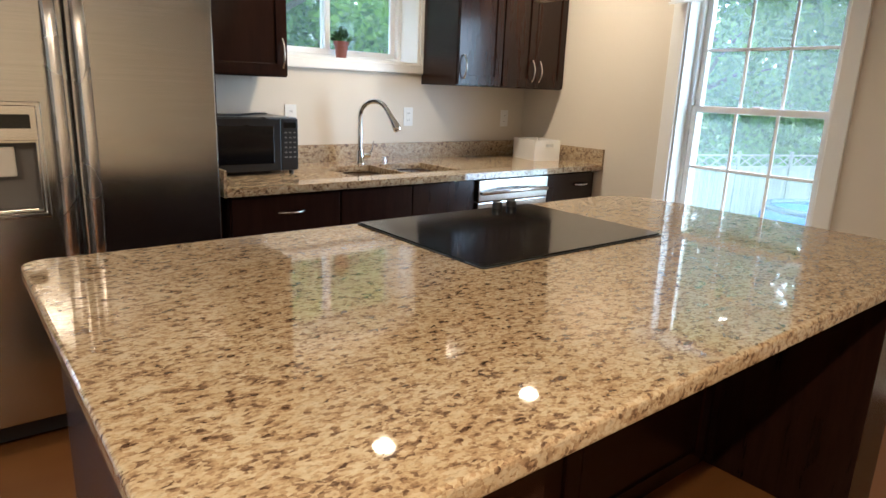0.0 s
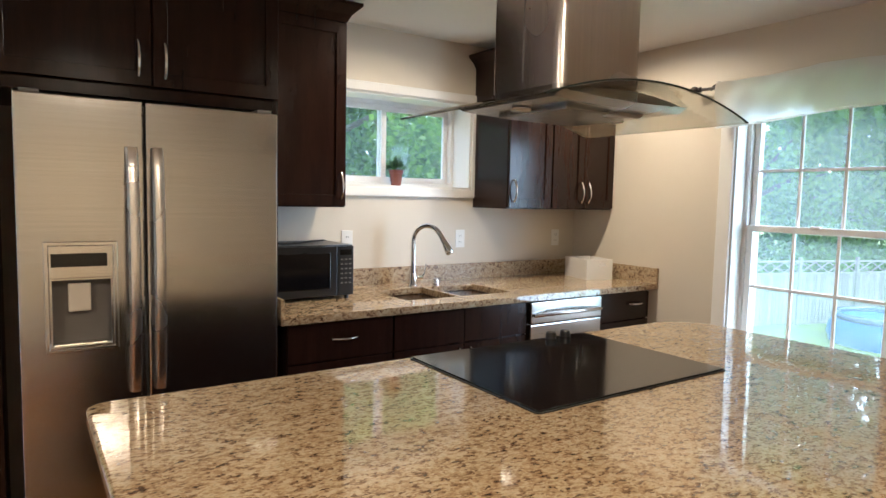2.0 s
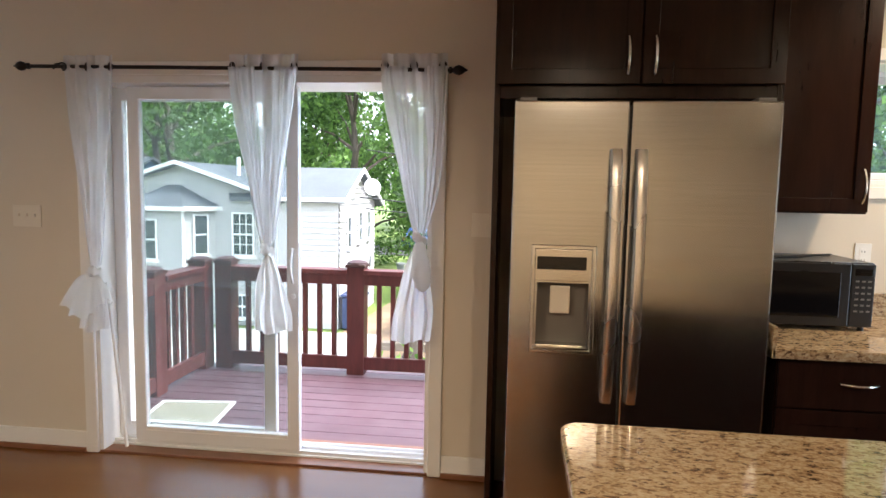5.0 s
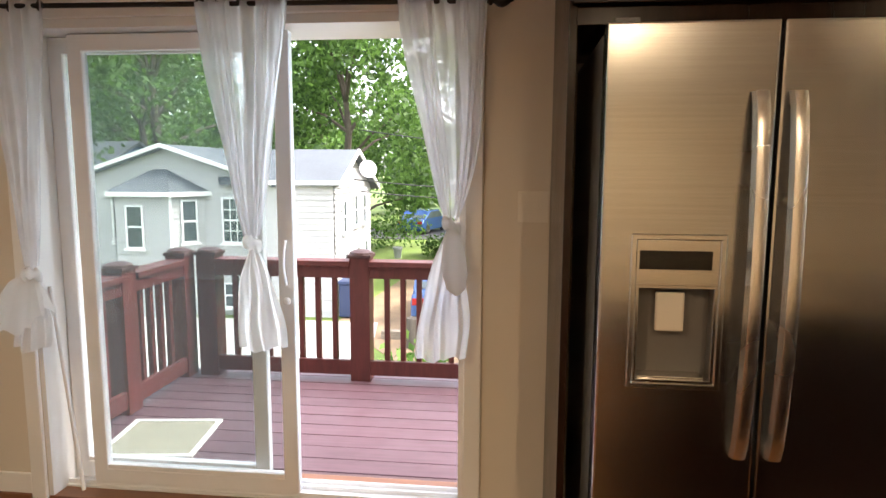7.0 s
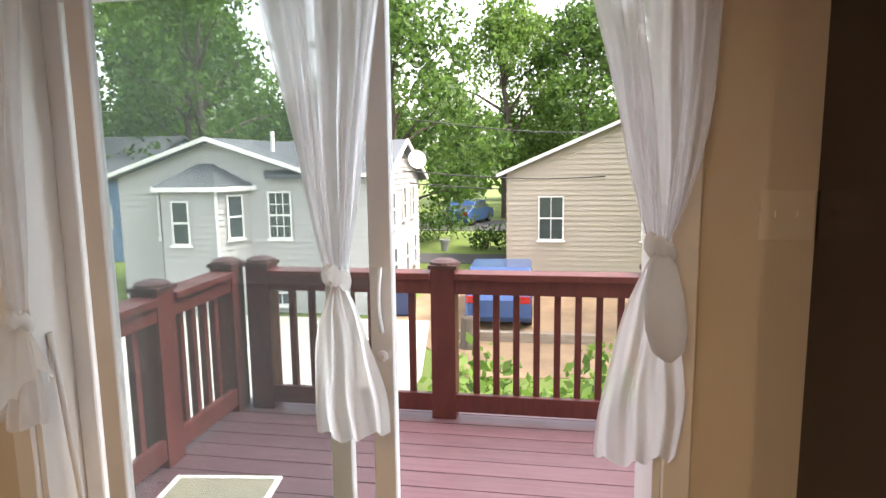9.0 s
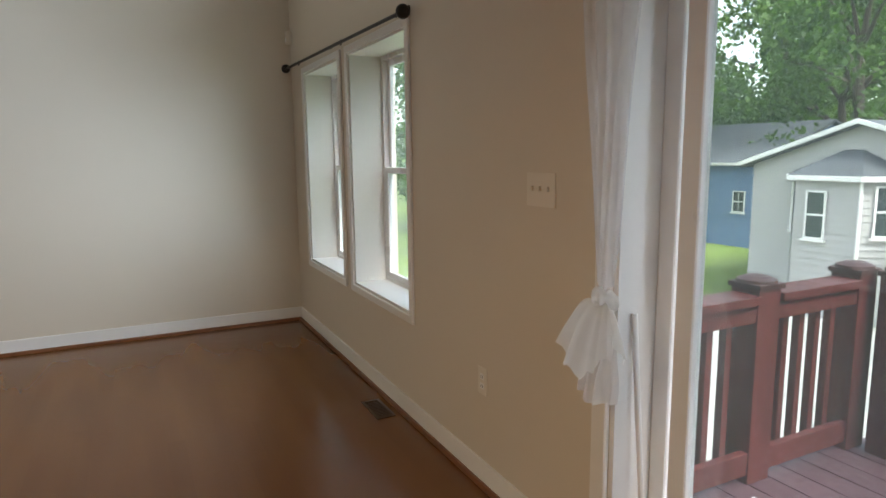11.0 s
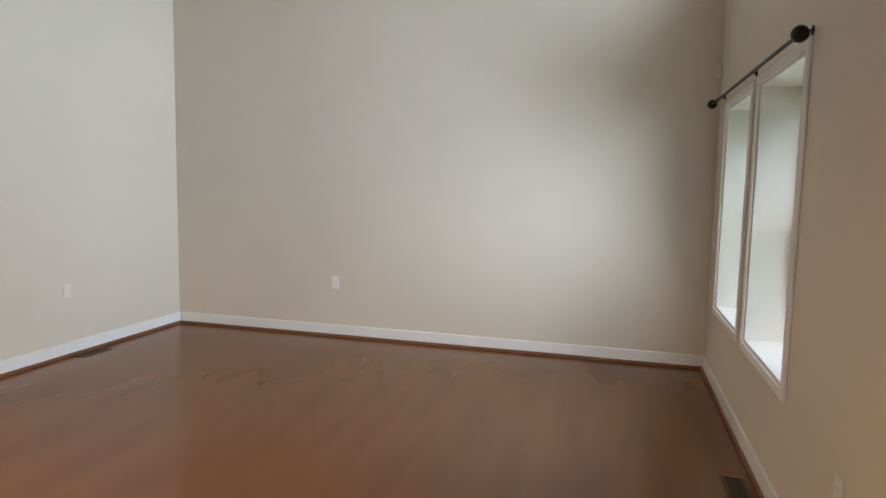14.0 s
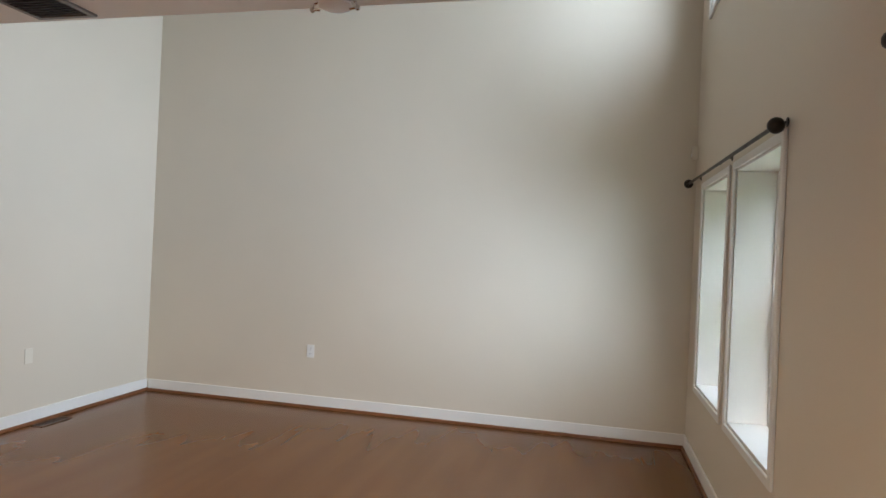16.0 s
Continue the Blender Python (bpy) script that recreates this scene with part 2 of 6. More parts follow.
NICKEL = surface("satin nickel", (0.66, 0.64, 0.6), 0.22, 1.0, 3, 60, 0.04, 0.02)
BLACKGLASS = surface("black ceramic glass", (0.004, 0.004, 0.005), 0.09, 0, 2, 30, 0.1, 0)
BLACKPL = surface("black plastic", (0.012, 0.012, 0.013), 0.3, 0, 3, 120, 0.15, 0.05)
GREYPL = surface("grey plastic", (0.16, 0.15, 0.14), 0.4, 0, 3, 120, 0.08, 0.05)
DARKGREY = surface("grey steel side", (0.24, 0.235, 0.23), 0.45, 0, 3, 200, 0.1, 0.1)
IRON = surface("dark bronze iron", (0.022, 0.016, 0.013), 0.4, 0.6, 4, 60, 0.2, 0.08)
GLASS = pane_mat("window glass", (0.93, 0.98, 0.975), veil=0.06)
DOORGLASS = pane_mat("door glass", (0.86, 0.885, 0.88), veil=0.016)
HOODGLASS = pane_mat("clear curved glass", (0.84, 0.84, 0.80))
EDGEGLASS = surface("dark glass edge", (0.02, 0.028, 0.026), 0.1, 0, 3, 40, 0.1, 0)
SHEER = sheer_mat("white sheer voile", (0.86, 0.86, 0.88), 0.27)
VOILE2 = sheer_mat("doubled white voile", (0.86, 0.85, 0.84), 0.15)
COTTON = sheer_mat("white cotton", (0.86, 0.85, 0.83), 0.06)
TERRA = surface("reddish brown pot clay", (0.18, 0.06, 0.045), 0.6, 0, 6, 80, 0.15, 0.1)
SOIL = surface("potting soil", (0.03, 0.02, 0.015), 0.95, 0, 30, 120, 0.3, 0.6)
PLANT = leaf_mat("succulent leaves", (0.03, 0.08, 0.02), (0.09, 0.22, 0.05))
LEAF = leaf_mat("tree leaves", (0.04, 0.085, 0.02), (0.15, 0.27, 0.055))
LEAF2 = leaf_mat("lighter tree leaves", (0.06, 0.13, 0.025), (0.22, 0.36, 0.07))
BARK = surface("tree bark", (0.10, 0.08, 0.06), 0.9, 0, 2, 18, 0.3, 0.8, (3, 3, 0.6), 0.02)
DECK = wood_mat("red-brown stained deck boards", (0.135, 0.072, 0.088), (0.095, 0.05, 0.06), 0.45, grain=(1.0, 18, 18), by_piece=0.2, coat=0.0, bump=0.2)
RAIL = wood_mat("red stained rail wood", (0.125, 0.029, 0.025), (0.08, 0.019, 0.016), 0.45, grain=(9, 9, 1.5), by_piece=0.15, bump=0.2)
SCREEN = surface("tan woven mat", (0.26, 0.245, 0.19), 0.9, 0, 4, 150, 0.15, 0.5)
SIDING = surface("pale grey vinyl siding", (0.44, 0.43, 0.415), 0.55, 0, 0.4, 30, 0.05, 0.05)
SIDING_BLUE = surface("blue vinyl siding", (0.16, 0.25, 0.40), 0.55, 0, 0.4, 30, 0.06, 0.05)
SIDING_TAN = surface("tan vinyl siding", (0.44, 0.38, 0.30), 0.55, 0, 0.4, 30, 0.05, 0.05)
SHINGLE = surface("grey asphalt shingles", (0.10, 0.11, 0.12), 0.9, 0, 0.8, 14, 0.2, 0.5)
DARKPANE = surface("dark window pane", (0.06, 0.075, 0.08), 0.08, 0, 1, 10, 0.2, 0)
GRASS = surface("lawn grass", (0.13, 0.19, 0.035), 0.9, 0, 0.35, 25, 0.35, 0.8, dist=0.03)
ASPHALT = surface("asphalt", (0.06, 0.06, 0.062), 0.9, 0, 0.5, 60, 0.2, 0.4)
CONCRETE = surface("pale concrete", (0.45, 0.43, 0.40), 0.85, 0, 0.6, 40, 0.12, 0.3)
DIRT = surface("bare soil and straw", (0.28, 0.19, 0.11), 0.95, 0, 0.8, 30, 0.3, 0.7)
FENCE = wood_mat("weathered grey fence wood", (0.36, 0.33, 0.29), (0.27, 0.25, 0.22), 0.85, grain=(8, 8, 1), by_piece=0.25, bump=0.4)
POOLBLUE = surface("blue pool vinyl", (0.02, 0.15, 0.55), 0.3, 0, 1, 20, 0.1, 0.05)
CARBLUE = surface("blue car paint", (0.04, 0.10, 0.26), 0.2, 0.3, 1, 30, 0.05, 0)
TIMBER = wood_mat("weathered landscape timber", (0.30, 0.25, 0.19), (0.20, 0.165, 0.125), 0.85, grain=(1.2, 12, 12), bump=0.4)
PLANTER = surface("grey planter clay", (0.32, 0.33, 0.31), 0.7, 0, 3, 60, 0.1, 0.1)
CARSILVER = surface("mid blue car paint", (0.06, 0.11, 0.25), 0.22, 0.3, 1, 30, 0.03, 0)
TYRE = surface("black rubber", (0.015, 0.015, 0.015), 0.8, 0, 3, 60, 0.2, 0.2)
BIN = surface("dark blue plastic", (0.02, 0.035, 0.09), 0.45, 0, 2, 60, 0.1, 0.05)
REDLAMP = surface("red lamp plastic", (0.35, 0.02, 0.02), 0.2, 0, 2, 40, 0.1, 0)
WIRE = surface("black cable", (0.02, 0.02, 0.02), 0.6, 0, 2, 40, 0.1, 0)
BROWNMETAL = surface("brown painted metal", (0.10, 0.06, 0.035), 0.4, 0.4, 3, 50, 0.15, 0.05)
LAMPFACE = glow("warm lamp face", (1.0, 0.86, 0.66), 14.0)


# ---- building helpers ----
def thing(name, base, label, category, group="", kind=""):
    ob = new(name)
    ob.location = base
    ob.empty_display_size = 0.1
    return tagged(ob, label, category, group, kind)


def link_mesh(name, bm, mat, smooth=False):
    me = bpy.data.meshes.new(name)
    if smooth:
        for e in bm.edges:
            e.smooth = len(e.link_faces) != 2 or e.calc_face_angle(0) < 0.8
    bm.to_mesh(me)
    bm.free()
    me.materials.append(mat)
    if smooth:
        for p in me.polygons:
            p.use_smooth = True
    return new(name, me)


def part(name, bm, mat, parent, label="", smooth=False):
    """Links bm, drawn in world metres, as one mesh under a thing or under a part."""
    root = parent
    while root.parent:
        root = root.parent
    bmesh.ops.translate(bm, verts=bm.verts, vec=-root.location)
    ob = link_mesh(name, bm, mat, smooth)
    ob.parent = parent
    return tagged(ob, label)


def solid(name, bm, mat, label, category, base=(0, 0, 0), kind="", group="", smooth=False):
    """A thing or a piece of the setting that is a single mesh."""
    bmesh.ops.translate(bm, verts=bm.verts, vec=-Vector(base))
    ob = link_mesh(name, bm, mat, smooth)
    ob.location = base
    return tagged(ob, label, category, group, kind)


def box(lo, hi, bevel=0.0, bm=None):
    """A box between two corners, its edges rounded by bevel."""
    own = bmesh.new()
    bmesh.ops.create_cube(own, size=1.0)
    for v in own.verts:
        v.co = Vector([(a + b) / 2 + c * (b - a) for a, b, c in zip(lo, hi, v.co)])
    if bevel:
        bmesh.ops.bevel(own, geom=own.edges[:], offset=bevel, segments=2, profile=0.6, affect="EDGES")
    return merged(bm, own)


def merged(bm, own):
    if bm is None:
        return own
    me = bpy.data.meshes.new("tmp")
    own.to_mesh(me)
    own.free()
    bm.from_mesh(me)
    bpy.data.meshes.remove(me)
    return bm


def tube(points, r, seg=10, bm=None, r_end=None):
    """A round bar along points."""
    own = bmesh.new()
    pts = [Vector(p) for p in points]
    rings, side = [], None
    for i, p in enumerate(pts):
        d = (pts[min(i + 1, len(pts) - 1)] - pts[max(i - 1, 0)]).normalized()
        if side is None:
            side = d.orthogonal().normalized()
        side = (side - d * side.dot(d)).normalized()
        up = d.cross(side)
        rr = r if r_end is None else r + (r_end - r) * i / (len(pts) - 1)
        rings.append([own.verts.new(p + (side * math.cos(a) + up * math.sin(a)) * rr) for a in (2 * math.pi * k / seg for k in range(seg))])
    for a, b in zip(rings, rings[1:]):
        for k in range(seg):
            own.faces.new((a[k], a[(k + 1) % seg], b[(k + 1) % seg], b[k]))
    own.faces.new(rings[0][::-1])
    own.faces.new(rings[-1])
    return merged(bm, own)


def lathe(profile, at=(0, 0, 0), axis=(0, 0, 1), seg=20, bm=None):
    """A turned body: profile of (radius, along) about an axis through at."""
    own = bmesh.new()
    rings = []
    for r, z in profile:
        rings.append([own.verts.new((max(r, 1e-4) * math.cos(2 * math.pi * k / seg), max(r, 1e-4) * math.sin(2 * math.pi * k / seg), z)) for k in range(seg)])
    for a, b in zip(rings, rings[1:]):
        for k in range(seg):
            own.faces.new((a[k], a[(k + 1) % seg], b[(k + 1) % seg], b[k]))
    own.faces.new(rings[0][::-1])
    own.faces.new(rings[-1])
    turn = Vector((0, 0, 1)).rotation_difference(Vector(axis)).to_matrix().to_4x4()
    bmesh.ops.transform(own, matrix=Matrix.Translation(at) @ turn, verts=own.verts)
    return merged(bm, own)


def prism(outline, lo, hi, axis=2, bevel=0.0, bm=None):
    """A flat outline of (u, v) drawn out between lo and hi along an axis."""
    own = bmesh.new()

    def at(u, v, w):
        return ((w, u, v), (u, w, v), (u, v, w))[axis]
    a = [own.verts.new(at(u, v, lo)) for u, v in outline]
    b = [own.verts.new(at(u, v, hi)) for u, v in outline]
    own.faces.new(a[::-1])
    own.faces.new(b)
    n = len(outline)
    for k in range(n):
        own.faces.new((a[k], a[(k + 1) % n], b[(k + 1) % n], b[k]))
    bmesh.ops.recalc_face_normals(own, faces=own.faces[:])
    if bevel:
        rim = [e for f in own.faces if len(f.verts) == n for e in f.edges]
        bmesh.ops.bevel(own, geom=list(set(rim)), offset=bevel, segments=3, profile=0.5, affect="EDGES")
    return merged(bm, own)


def rounded(x0, y0, x1, y1, radii, seg=6):
    """Outline of a rectangle with its own radius at each corner (sw, se, ne, nw)."""
    out = []
    for (cx, cy, sx, sy, a0), r in zip(((x0, y0, 1, 1, 180), (x1, y0, -1, 1, 270), (x1, y1, -1, -1, 0), (x0, y1, 1, -1, 90)), radii):
        for k in range(seg + 1):
            a = radians(a0 + 90 * k / seg)
            out.append((cx + sx * r + r * math.cos(a), cy + sy * r + r * math.sin(a)))
    return out


def pierced(axis, at, thick, u0, u1, z0, z1, holes):
    """A wall with real openings. axis 'y': the wall lies in x and z, from y = at to at + thick; 'x': in y and z."""
    us = sorted({u0, u1, *[h[0] for h in holes], *[h[1] for h in holes]})
    zs = sorted({z0, z1, *[h[2] for h in holes], *[h[3] for h in holes]})
    full = {}
    for i in range(len(us) - 1):
        for j in range(len(zs) - 1):
            u, z = (us[i] + us[i + 1]) / 2, (zs[j] + zs[j + 1]) / 2
            full[i, j] = not any(a < u < b and c < z < d for a, b, c, d in holes)
    bm = bmesh.new()

    def vert(u, z, w):
        return bm.verts.new((u, w, z) if axis == "y" else (w, u, z))
    a, b = at, at + thick
    for (i, j), on in full.items():
        if not on:
            continue
        ua, ub, za, zb = us[i], us[i + 1], zs[j], zs[j + 1]
        quads = [[(ua, za, a), (ub, za, a), (ub, zb, a), (ua, zb, a)], [(ua, za, b), (ua, zb, b), (ub, zb, b), (ub, za, b)]]
        if not full.get((i - 1, j)):
            quads.append([(ua, za, a), (ua, zb, a), (ua, zb, b), (ua, za, b)])
        if not full.get((i + 1, j)):
            quads.append([(ub, za, a), (ub, za, b), (ub, zb, b), (ub, zb, a)])
        if not full.get((i, j - 1)):
            quads.append([(ua, za, a), (ua, za, b), (ub, za, b), (ub, za, a)])
        if not full.get((i, j + 1)):
            quads.append([(ua, zb, a), (ub, zb, a), (ub, zb, b), (ua, zb, b)])
        for q in quads:
            bm.faces.new([vert(*p) for p in q])
    bmesh.ops.remove_doubles(bm, verts=bm.verts, dist=1e-5)
    bmesh.ops.recalc_face_normals(bm, faces=bm.faces[:])
    return bm


def ring_frame(axis, at, thick, u0, u1, z0, z1, w, bevel=0.003, bottom=True):
    """A frame in one piece round an opening, of width w inside the given edges, its edges eased."""
    bm = pierced(axis, at, thick, u0, u1, z0, z1, [(u0 + w, u1 - w, z0 + w if bottom else z0, z1 - w)])
    if bevel:
        sharp = [e for e in bm.edges if len(e.link_faces) == 2 and e.calc_face_angle(0) > 0.6]
        bmesh.ops.bevel(bm, geom=sharp, offset=bevel, segments=1, affect="EDGES")
    return bm


# ---- the plan ----
N, S, W, E = 3.457, -1.462, -5.91, 3.56
LOW, HIGH = 2.42, 5.10
SPLIT = -2.945
THICK = 0.30
DOOR = (-2.045, -0.255, -0.02, 1.995)
SINKWIN = (1.62, 2.60, 1.50, 2.05)
LIVA = (-5.50, -4.63, 0.575, 2.005)
LIVB = (-4.44, -3.545, 0.575, 2.005)
LIVC = (LIVA[0], LIVA[1], 3.30, 4.68)
LIVD = (LIVB[0], LIVB[1], 3.30, 4.68)
EASTWIN = (1.38, 2.215, 0.58, 2.02)

solid("wall_north", pierced("y", N, THICK, W - 0.3, E + 0.3, -0.3, HIGH + 0.3, [DOOR, SINKWIN, LIVA, LIVB, LIVC, LIVD]), WALL, "beige painted wall with a patio door and windows", "wall", kind="structure")
solid("wall_west", box((W - 0.3, S - 0.3, -0.3), (W, N, HIGH + 0.3)), WALL, "tall plain beige painted living room wall", "wall", kind="structure")
solid("wall_south", box((W, S - 0.3, -0.3), (E + 0.3, S, HIGH + 0.3)), WALL, "plain beige painted wall", "wall", kind="structure")
solid("wall_east", pierced("x", E, THICK, S, N, -0.3, HIGH + 0.3, [EASTWIN]), WALL, "beige painted kitchen wall with a tall window", "wall", kind="structure")
solid("ceiling_living", box((W, S, HIGH), (SPLIT, N, HIGH + 0.3)), CEIL, "white painted ceiling high over the living room", "ceiling", kind="structure")
solid("wall_loft", box((SPLIT + 0.002, S, LOW + 0.3), (SPLIT + 0.15, N, HIGH)), WALL, "plain beige wall above the edge of the kitchen ceiling", "wall", kind="structure")
solid("ceiling_kitchen", box((SPLIT, S, LOW), (E, N, LOW + 0.3)), CEIL, "white painted kitchen ceiling", "ceiling", kind="structure")
solid("subfloor", box((W, S, -0.28), (E, N, -0.022)), SHOE, "wooden floor under the boards", "floor", kind="structure")


def baseboard(p, q, inward):
    """White board with a rounded top and a wooden shoe moulding along a wall from p to q."""
    (x0, y0), (x1, y1) = p, q
    ix, iy = inward
    for name, t0, t1, h, mat, lab in (("baseboard", 0.0, 0.014, 0.112, TRIM, "white painted baseboard"), ("trim", 0.014, 0.030, 0.026, SHOE, "reddish brown wooden shoe moulding")):
        lo = (min(x0, x1) + min(ix * t0, ix * t1), min(y0, y1) + min(iy * t0, iy * t1), 0.0)
        hi = (max(x0, x1) + max(ix * t0, ix * t1), max(y0, y1) + max(iy * t0, iy * t1), h)
        solid(name, box(lo, hi, 0.004), mat, lab, "trim", kind="structure")


baseboard((W, S + 0.031), (W, N), (1, 0))
baseboard((W + 0.031, N), (-2.114, N), (0, -1))
baseboard((-0.186, N), (0.058, N), (0, -1))
baseboard((W, S), (E, S), (0, 1))
baseboard((E, S + 0.031), (E, 2.70), (-1, 0))


# ---- windows and the patio door ----
def double_hung(name, axis, plane, opening, depth, label, bars=False, both=True):
    """White vinyl window: lining of the reveal, frame, two sashes with glass, one above the other."""
    u0, u1, z0, z1 = opening
    sgn = 1

    def P(u, w, z):
        return (u, plane + sgn * w, z) if axis == "y" else (plane + sgn * w, u, z)

    def B(a, b, bevel=0.002, bm=None):
        p, q = P(*a), P(*b)
        return box([min(i, j) for i, j in zip(p, q)], [max(i, j) for i, j in zip(p, q)], bevel, bm)
    w = thing(name, P((u0 + u1) / 2, depth, z0), label, "window", kind="structure")
    part("lining", B((u0, 0.0, z0), (u0 + 0.012, depth, z1)), TRIM, w)
    part("lining", B((u1 - 0.012, 0.0, z0), (u1, depth, z1)), TRIM, w)
    part("lining", B((u0 + 0.012, 0.0, z1 - 0.012), (u1 - 0.012, depth, z1)), TRIM, w)
    part("window_sill", B((u0 + 0.012, 0.0, z0), (u1 - 0.012, depth, z0 + 0.014)), TRIM, w)
    f = 0.035
    part("window_frame", ring_frame(axis, plane + depth, 0.06, u0, u1, z0, z1, f), VINYL, w)
    zm = (z0 + z1) / 2 + 0.005
    a0, a1 = u0 + f, u1 - f
    for nm, za, zb, d in (("lower_sash", z0 + f, zm + 0.02, depth + 0.004), ("upper_sash", zm - 0.02, z1 - f, depth + 0.032)):
        s = part(nm, ring_frame(axis, plane + d, 0.026, a0, a1, za, zb, 0.036), VINYL, w)
        g = part("pane", B((a0 + 0.034, d + 0.011, za + 0.034), (a1 - 0.034, d + 0.015, zb - 0.034), 0), GLASS, s)
        g.visible_shadow = False
        if bars:
            for k in (1, 2):
                u = a0 + 0.036 + (a1 - a0 - 0.072) * k / 3
                part("glazing_bar", B((u - 0.008, d + 0.007, za + 0.036), (u + 0.008, d + 0.019, zb - 0.036), 0.002), VINYL, s)
            z = (za + zb) / 2
            part("glazing_bar", B((a0 + 0.036, d + 0.006, z - 0.008), (a1 - 0.036, d + 0.020, z + 0.008), 0.002), VINYL, s)
    part("sash_lock", B(((u0 + u1) / 2 - 0.025, depth - 0.004, zm + 0.012), ((u0 + u1) / 2 + 0.025, depth + 0.02, zm + 0.028), 0.004), VINYL, w)
    return w


double_hung("window_1", "y", N, LIVA, 0.205, "white vinyl double-hung window in a deep reveal")
double_hung("window_2", "y", N, LIVB, 0.205, "white vinyl double-hung window in a deep reveal")
double_hung("window_4", "y", N, LIVC, 0.19, "white vinyl window high in the living room wall")
double_hung("window_5", "y", N, LIVD, 0.19, "white vinyl window high in the living room wall")
double_hung("window_3", "x", E, EASTWIN, 0.10, "tall white double-hung window with glazing bars", bars=True)


def casing(name, axis, plane, opening, w, proud, label, bottom=True, apron=0.0):
    """Flat white boards round an opening, on the room's face of the wall."""
    u0, u1, z0, z1 = opening
    bm = ring_frame(axis, plane - proud, proud, u0 - w, u1 + w, z0 - (w if bottom else 0), z1 + w, w, 0.004, bottom)
    return solid(name, bm, TRIM, label, "trim", kind="structure")


for o in (LIVA, LIVB, LIVC, LIVD):
    casing("trim", "y", N, (o[0], o[1], o[2], o[3]), 0.045, 0.016, "narrow white trim round a living room window")
casing("trim", "y", N, SINKWIN, 0.055, 0.018, "white trim round the window over the sink")
casing("trim", "x", E, EASTWIN, 0.085, 0.018, "white trim round the tall kitchen window")
casing("trim", "y", N, (DOOR[0], DOOR[1], 0.0, DOOR[3]), 0.068, 0.018, "white casing round the patio door", bottom=False)

# sliding window over the sink
sw = thing("window_6", ((SINKWIN[0] + SINKWIN[1]) / 2, N + 0.19, SINKWIN[2]), "white vinyl sliding window above the kitchen sink", "window", kind="structure")
u0, u1, z0, z1 = SINKWIN
part("lining", box((u0, N, z0), (u0 + 0.012, N + 0.19, z1), 0.001), TRIM, sw)
part("lining", box((u1 - 0.012, N, z0), (u1, N + 0.19, z1), 0.001), TRIM, sw)
part("lining", box((u0 + 0.012, N, z1 - 0.012), (u1 - 0.012, N + 0.19, z1), 0.001), TRIM, sw)
part("window_sill", box((u0 + 0.012, N, z0), (u1 - 0.012, N + 0.19, z0 + 0.012), 0.001), TRIM, sw)
part("window_frame", ring_frame("y", N + 0.19, 0.07, u0, u1, z0, z1, 0.035), VINYL, sw)
um = 2.06
for nm, a, b, d in (("left_sash", u0 + 0.035, um + 0.02, 0.195), ("right_sash", um - 0.02, u1 - 0.035, 0.225)):
    s = part(nm, ring_frame("y", N + d, 0.026, a, b, z0 + 0.035, z1 - 0.035, 0.034), VINYL, sw)
    g = part("pane", box((a + 0.032, N + d + 0.011, z0 + 0.067), (b - 0.032, N + d + 0.015, z1 - 0.067)), GLASS, s)
    g.visible_shadow = False
part("latch", box((um - 0.012, N + 0.185, 1.76), (um + 0.012, N + 0.196, 1.82), 0.003), VINYL, sw)

# patio door: frame, a fixed outer panel and an open inner panel
pd = thing("door_1", ((DOOR[0] + DOOR[1]) / 2, N + 0.1, 0.0), "white sliding glass patio door, slid half open", "door", kind="structure")
a, b, c, d = DOOR
part("jamb", box((a, N, 0.0), (a + 0.02, N + THICK, d), 0.002), TRIM, pd)
part("jamb", box((b - 0.02, N, 0.0), (b, N + THICK, d), 0.002), TRIM, pd)
part("head", box((a + 0.02, N, d - 0.035), (b - 0.02, N + THICK, d), 0.002), TRIM, pd)
sill = part("threshold", box((a, N - 0.004, -0.02), (b, N + THICK + 0.02, 0.012), 0.003), SHOE, pd, "brown wooden threshold")
for y in (0.10, 0.165, 0.215):
    part("track", box((a + 0.02, N + y - 0.006, 0.012), (b - 0.02, N + y + 0.006, 0.04), 0.002), VINYL, pd)
part("track_bed", box((a + 0.02, N + 0.08, 0.0121), (b - 0.02, N + 0.23, 0.022), 0.001), VINYL, pd)


def door_panel(name, x0, x1, y, handle):
    p = part(name, ring_frame("y", y, 0.038, x0, x1, 0.04, d - 0.04, 0.066, 0.004), VINYL, pd)
    part("bottom_rail", box((x0 + 0.066, y, 0.106), (x1 - 0.066, y + 0.038, 0.125), 0.003), VINYL, p)
    g = part("pane", box((x0 + 0.064, y + 0.017, 0.12), (x1 - 0.064, y + 0.022, d - 0.10)), DOORGLASS, p)
    g.visible_shadow = False
    if handle:
        pts = [(x1 - 0.033, y - 0.004 - 0.03 * math.sin(math.pi * k / 10), 0.95 + 0.18 * k / 10) for k in range(11)]
        part("handle", tube(pts, 0.007, 8), VINYL, p, "white pull handle", True)
        part("lock", lathe([(0.016, 0), (0.016, 0.01), (0.008, 0.014)], (x1 - 0.033, y, 0.88), (0, -1, 0), 14), VINYL, p, "small white lock")
    return p


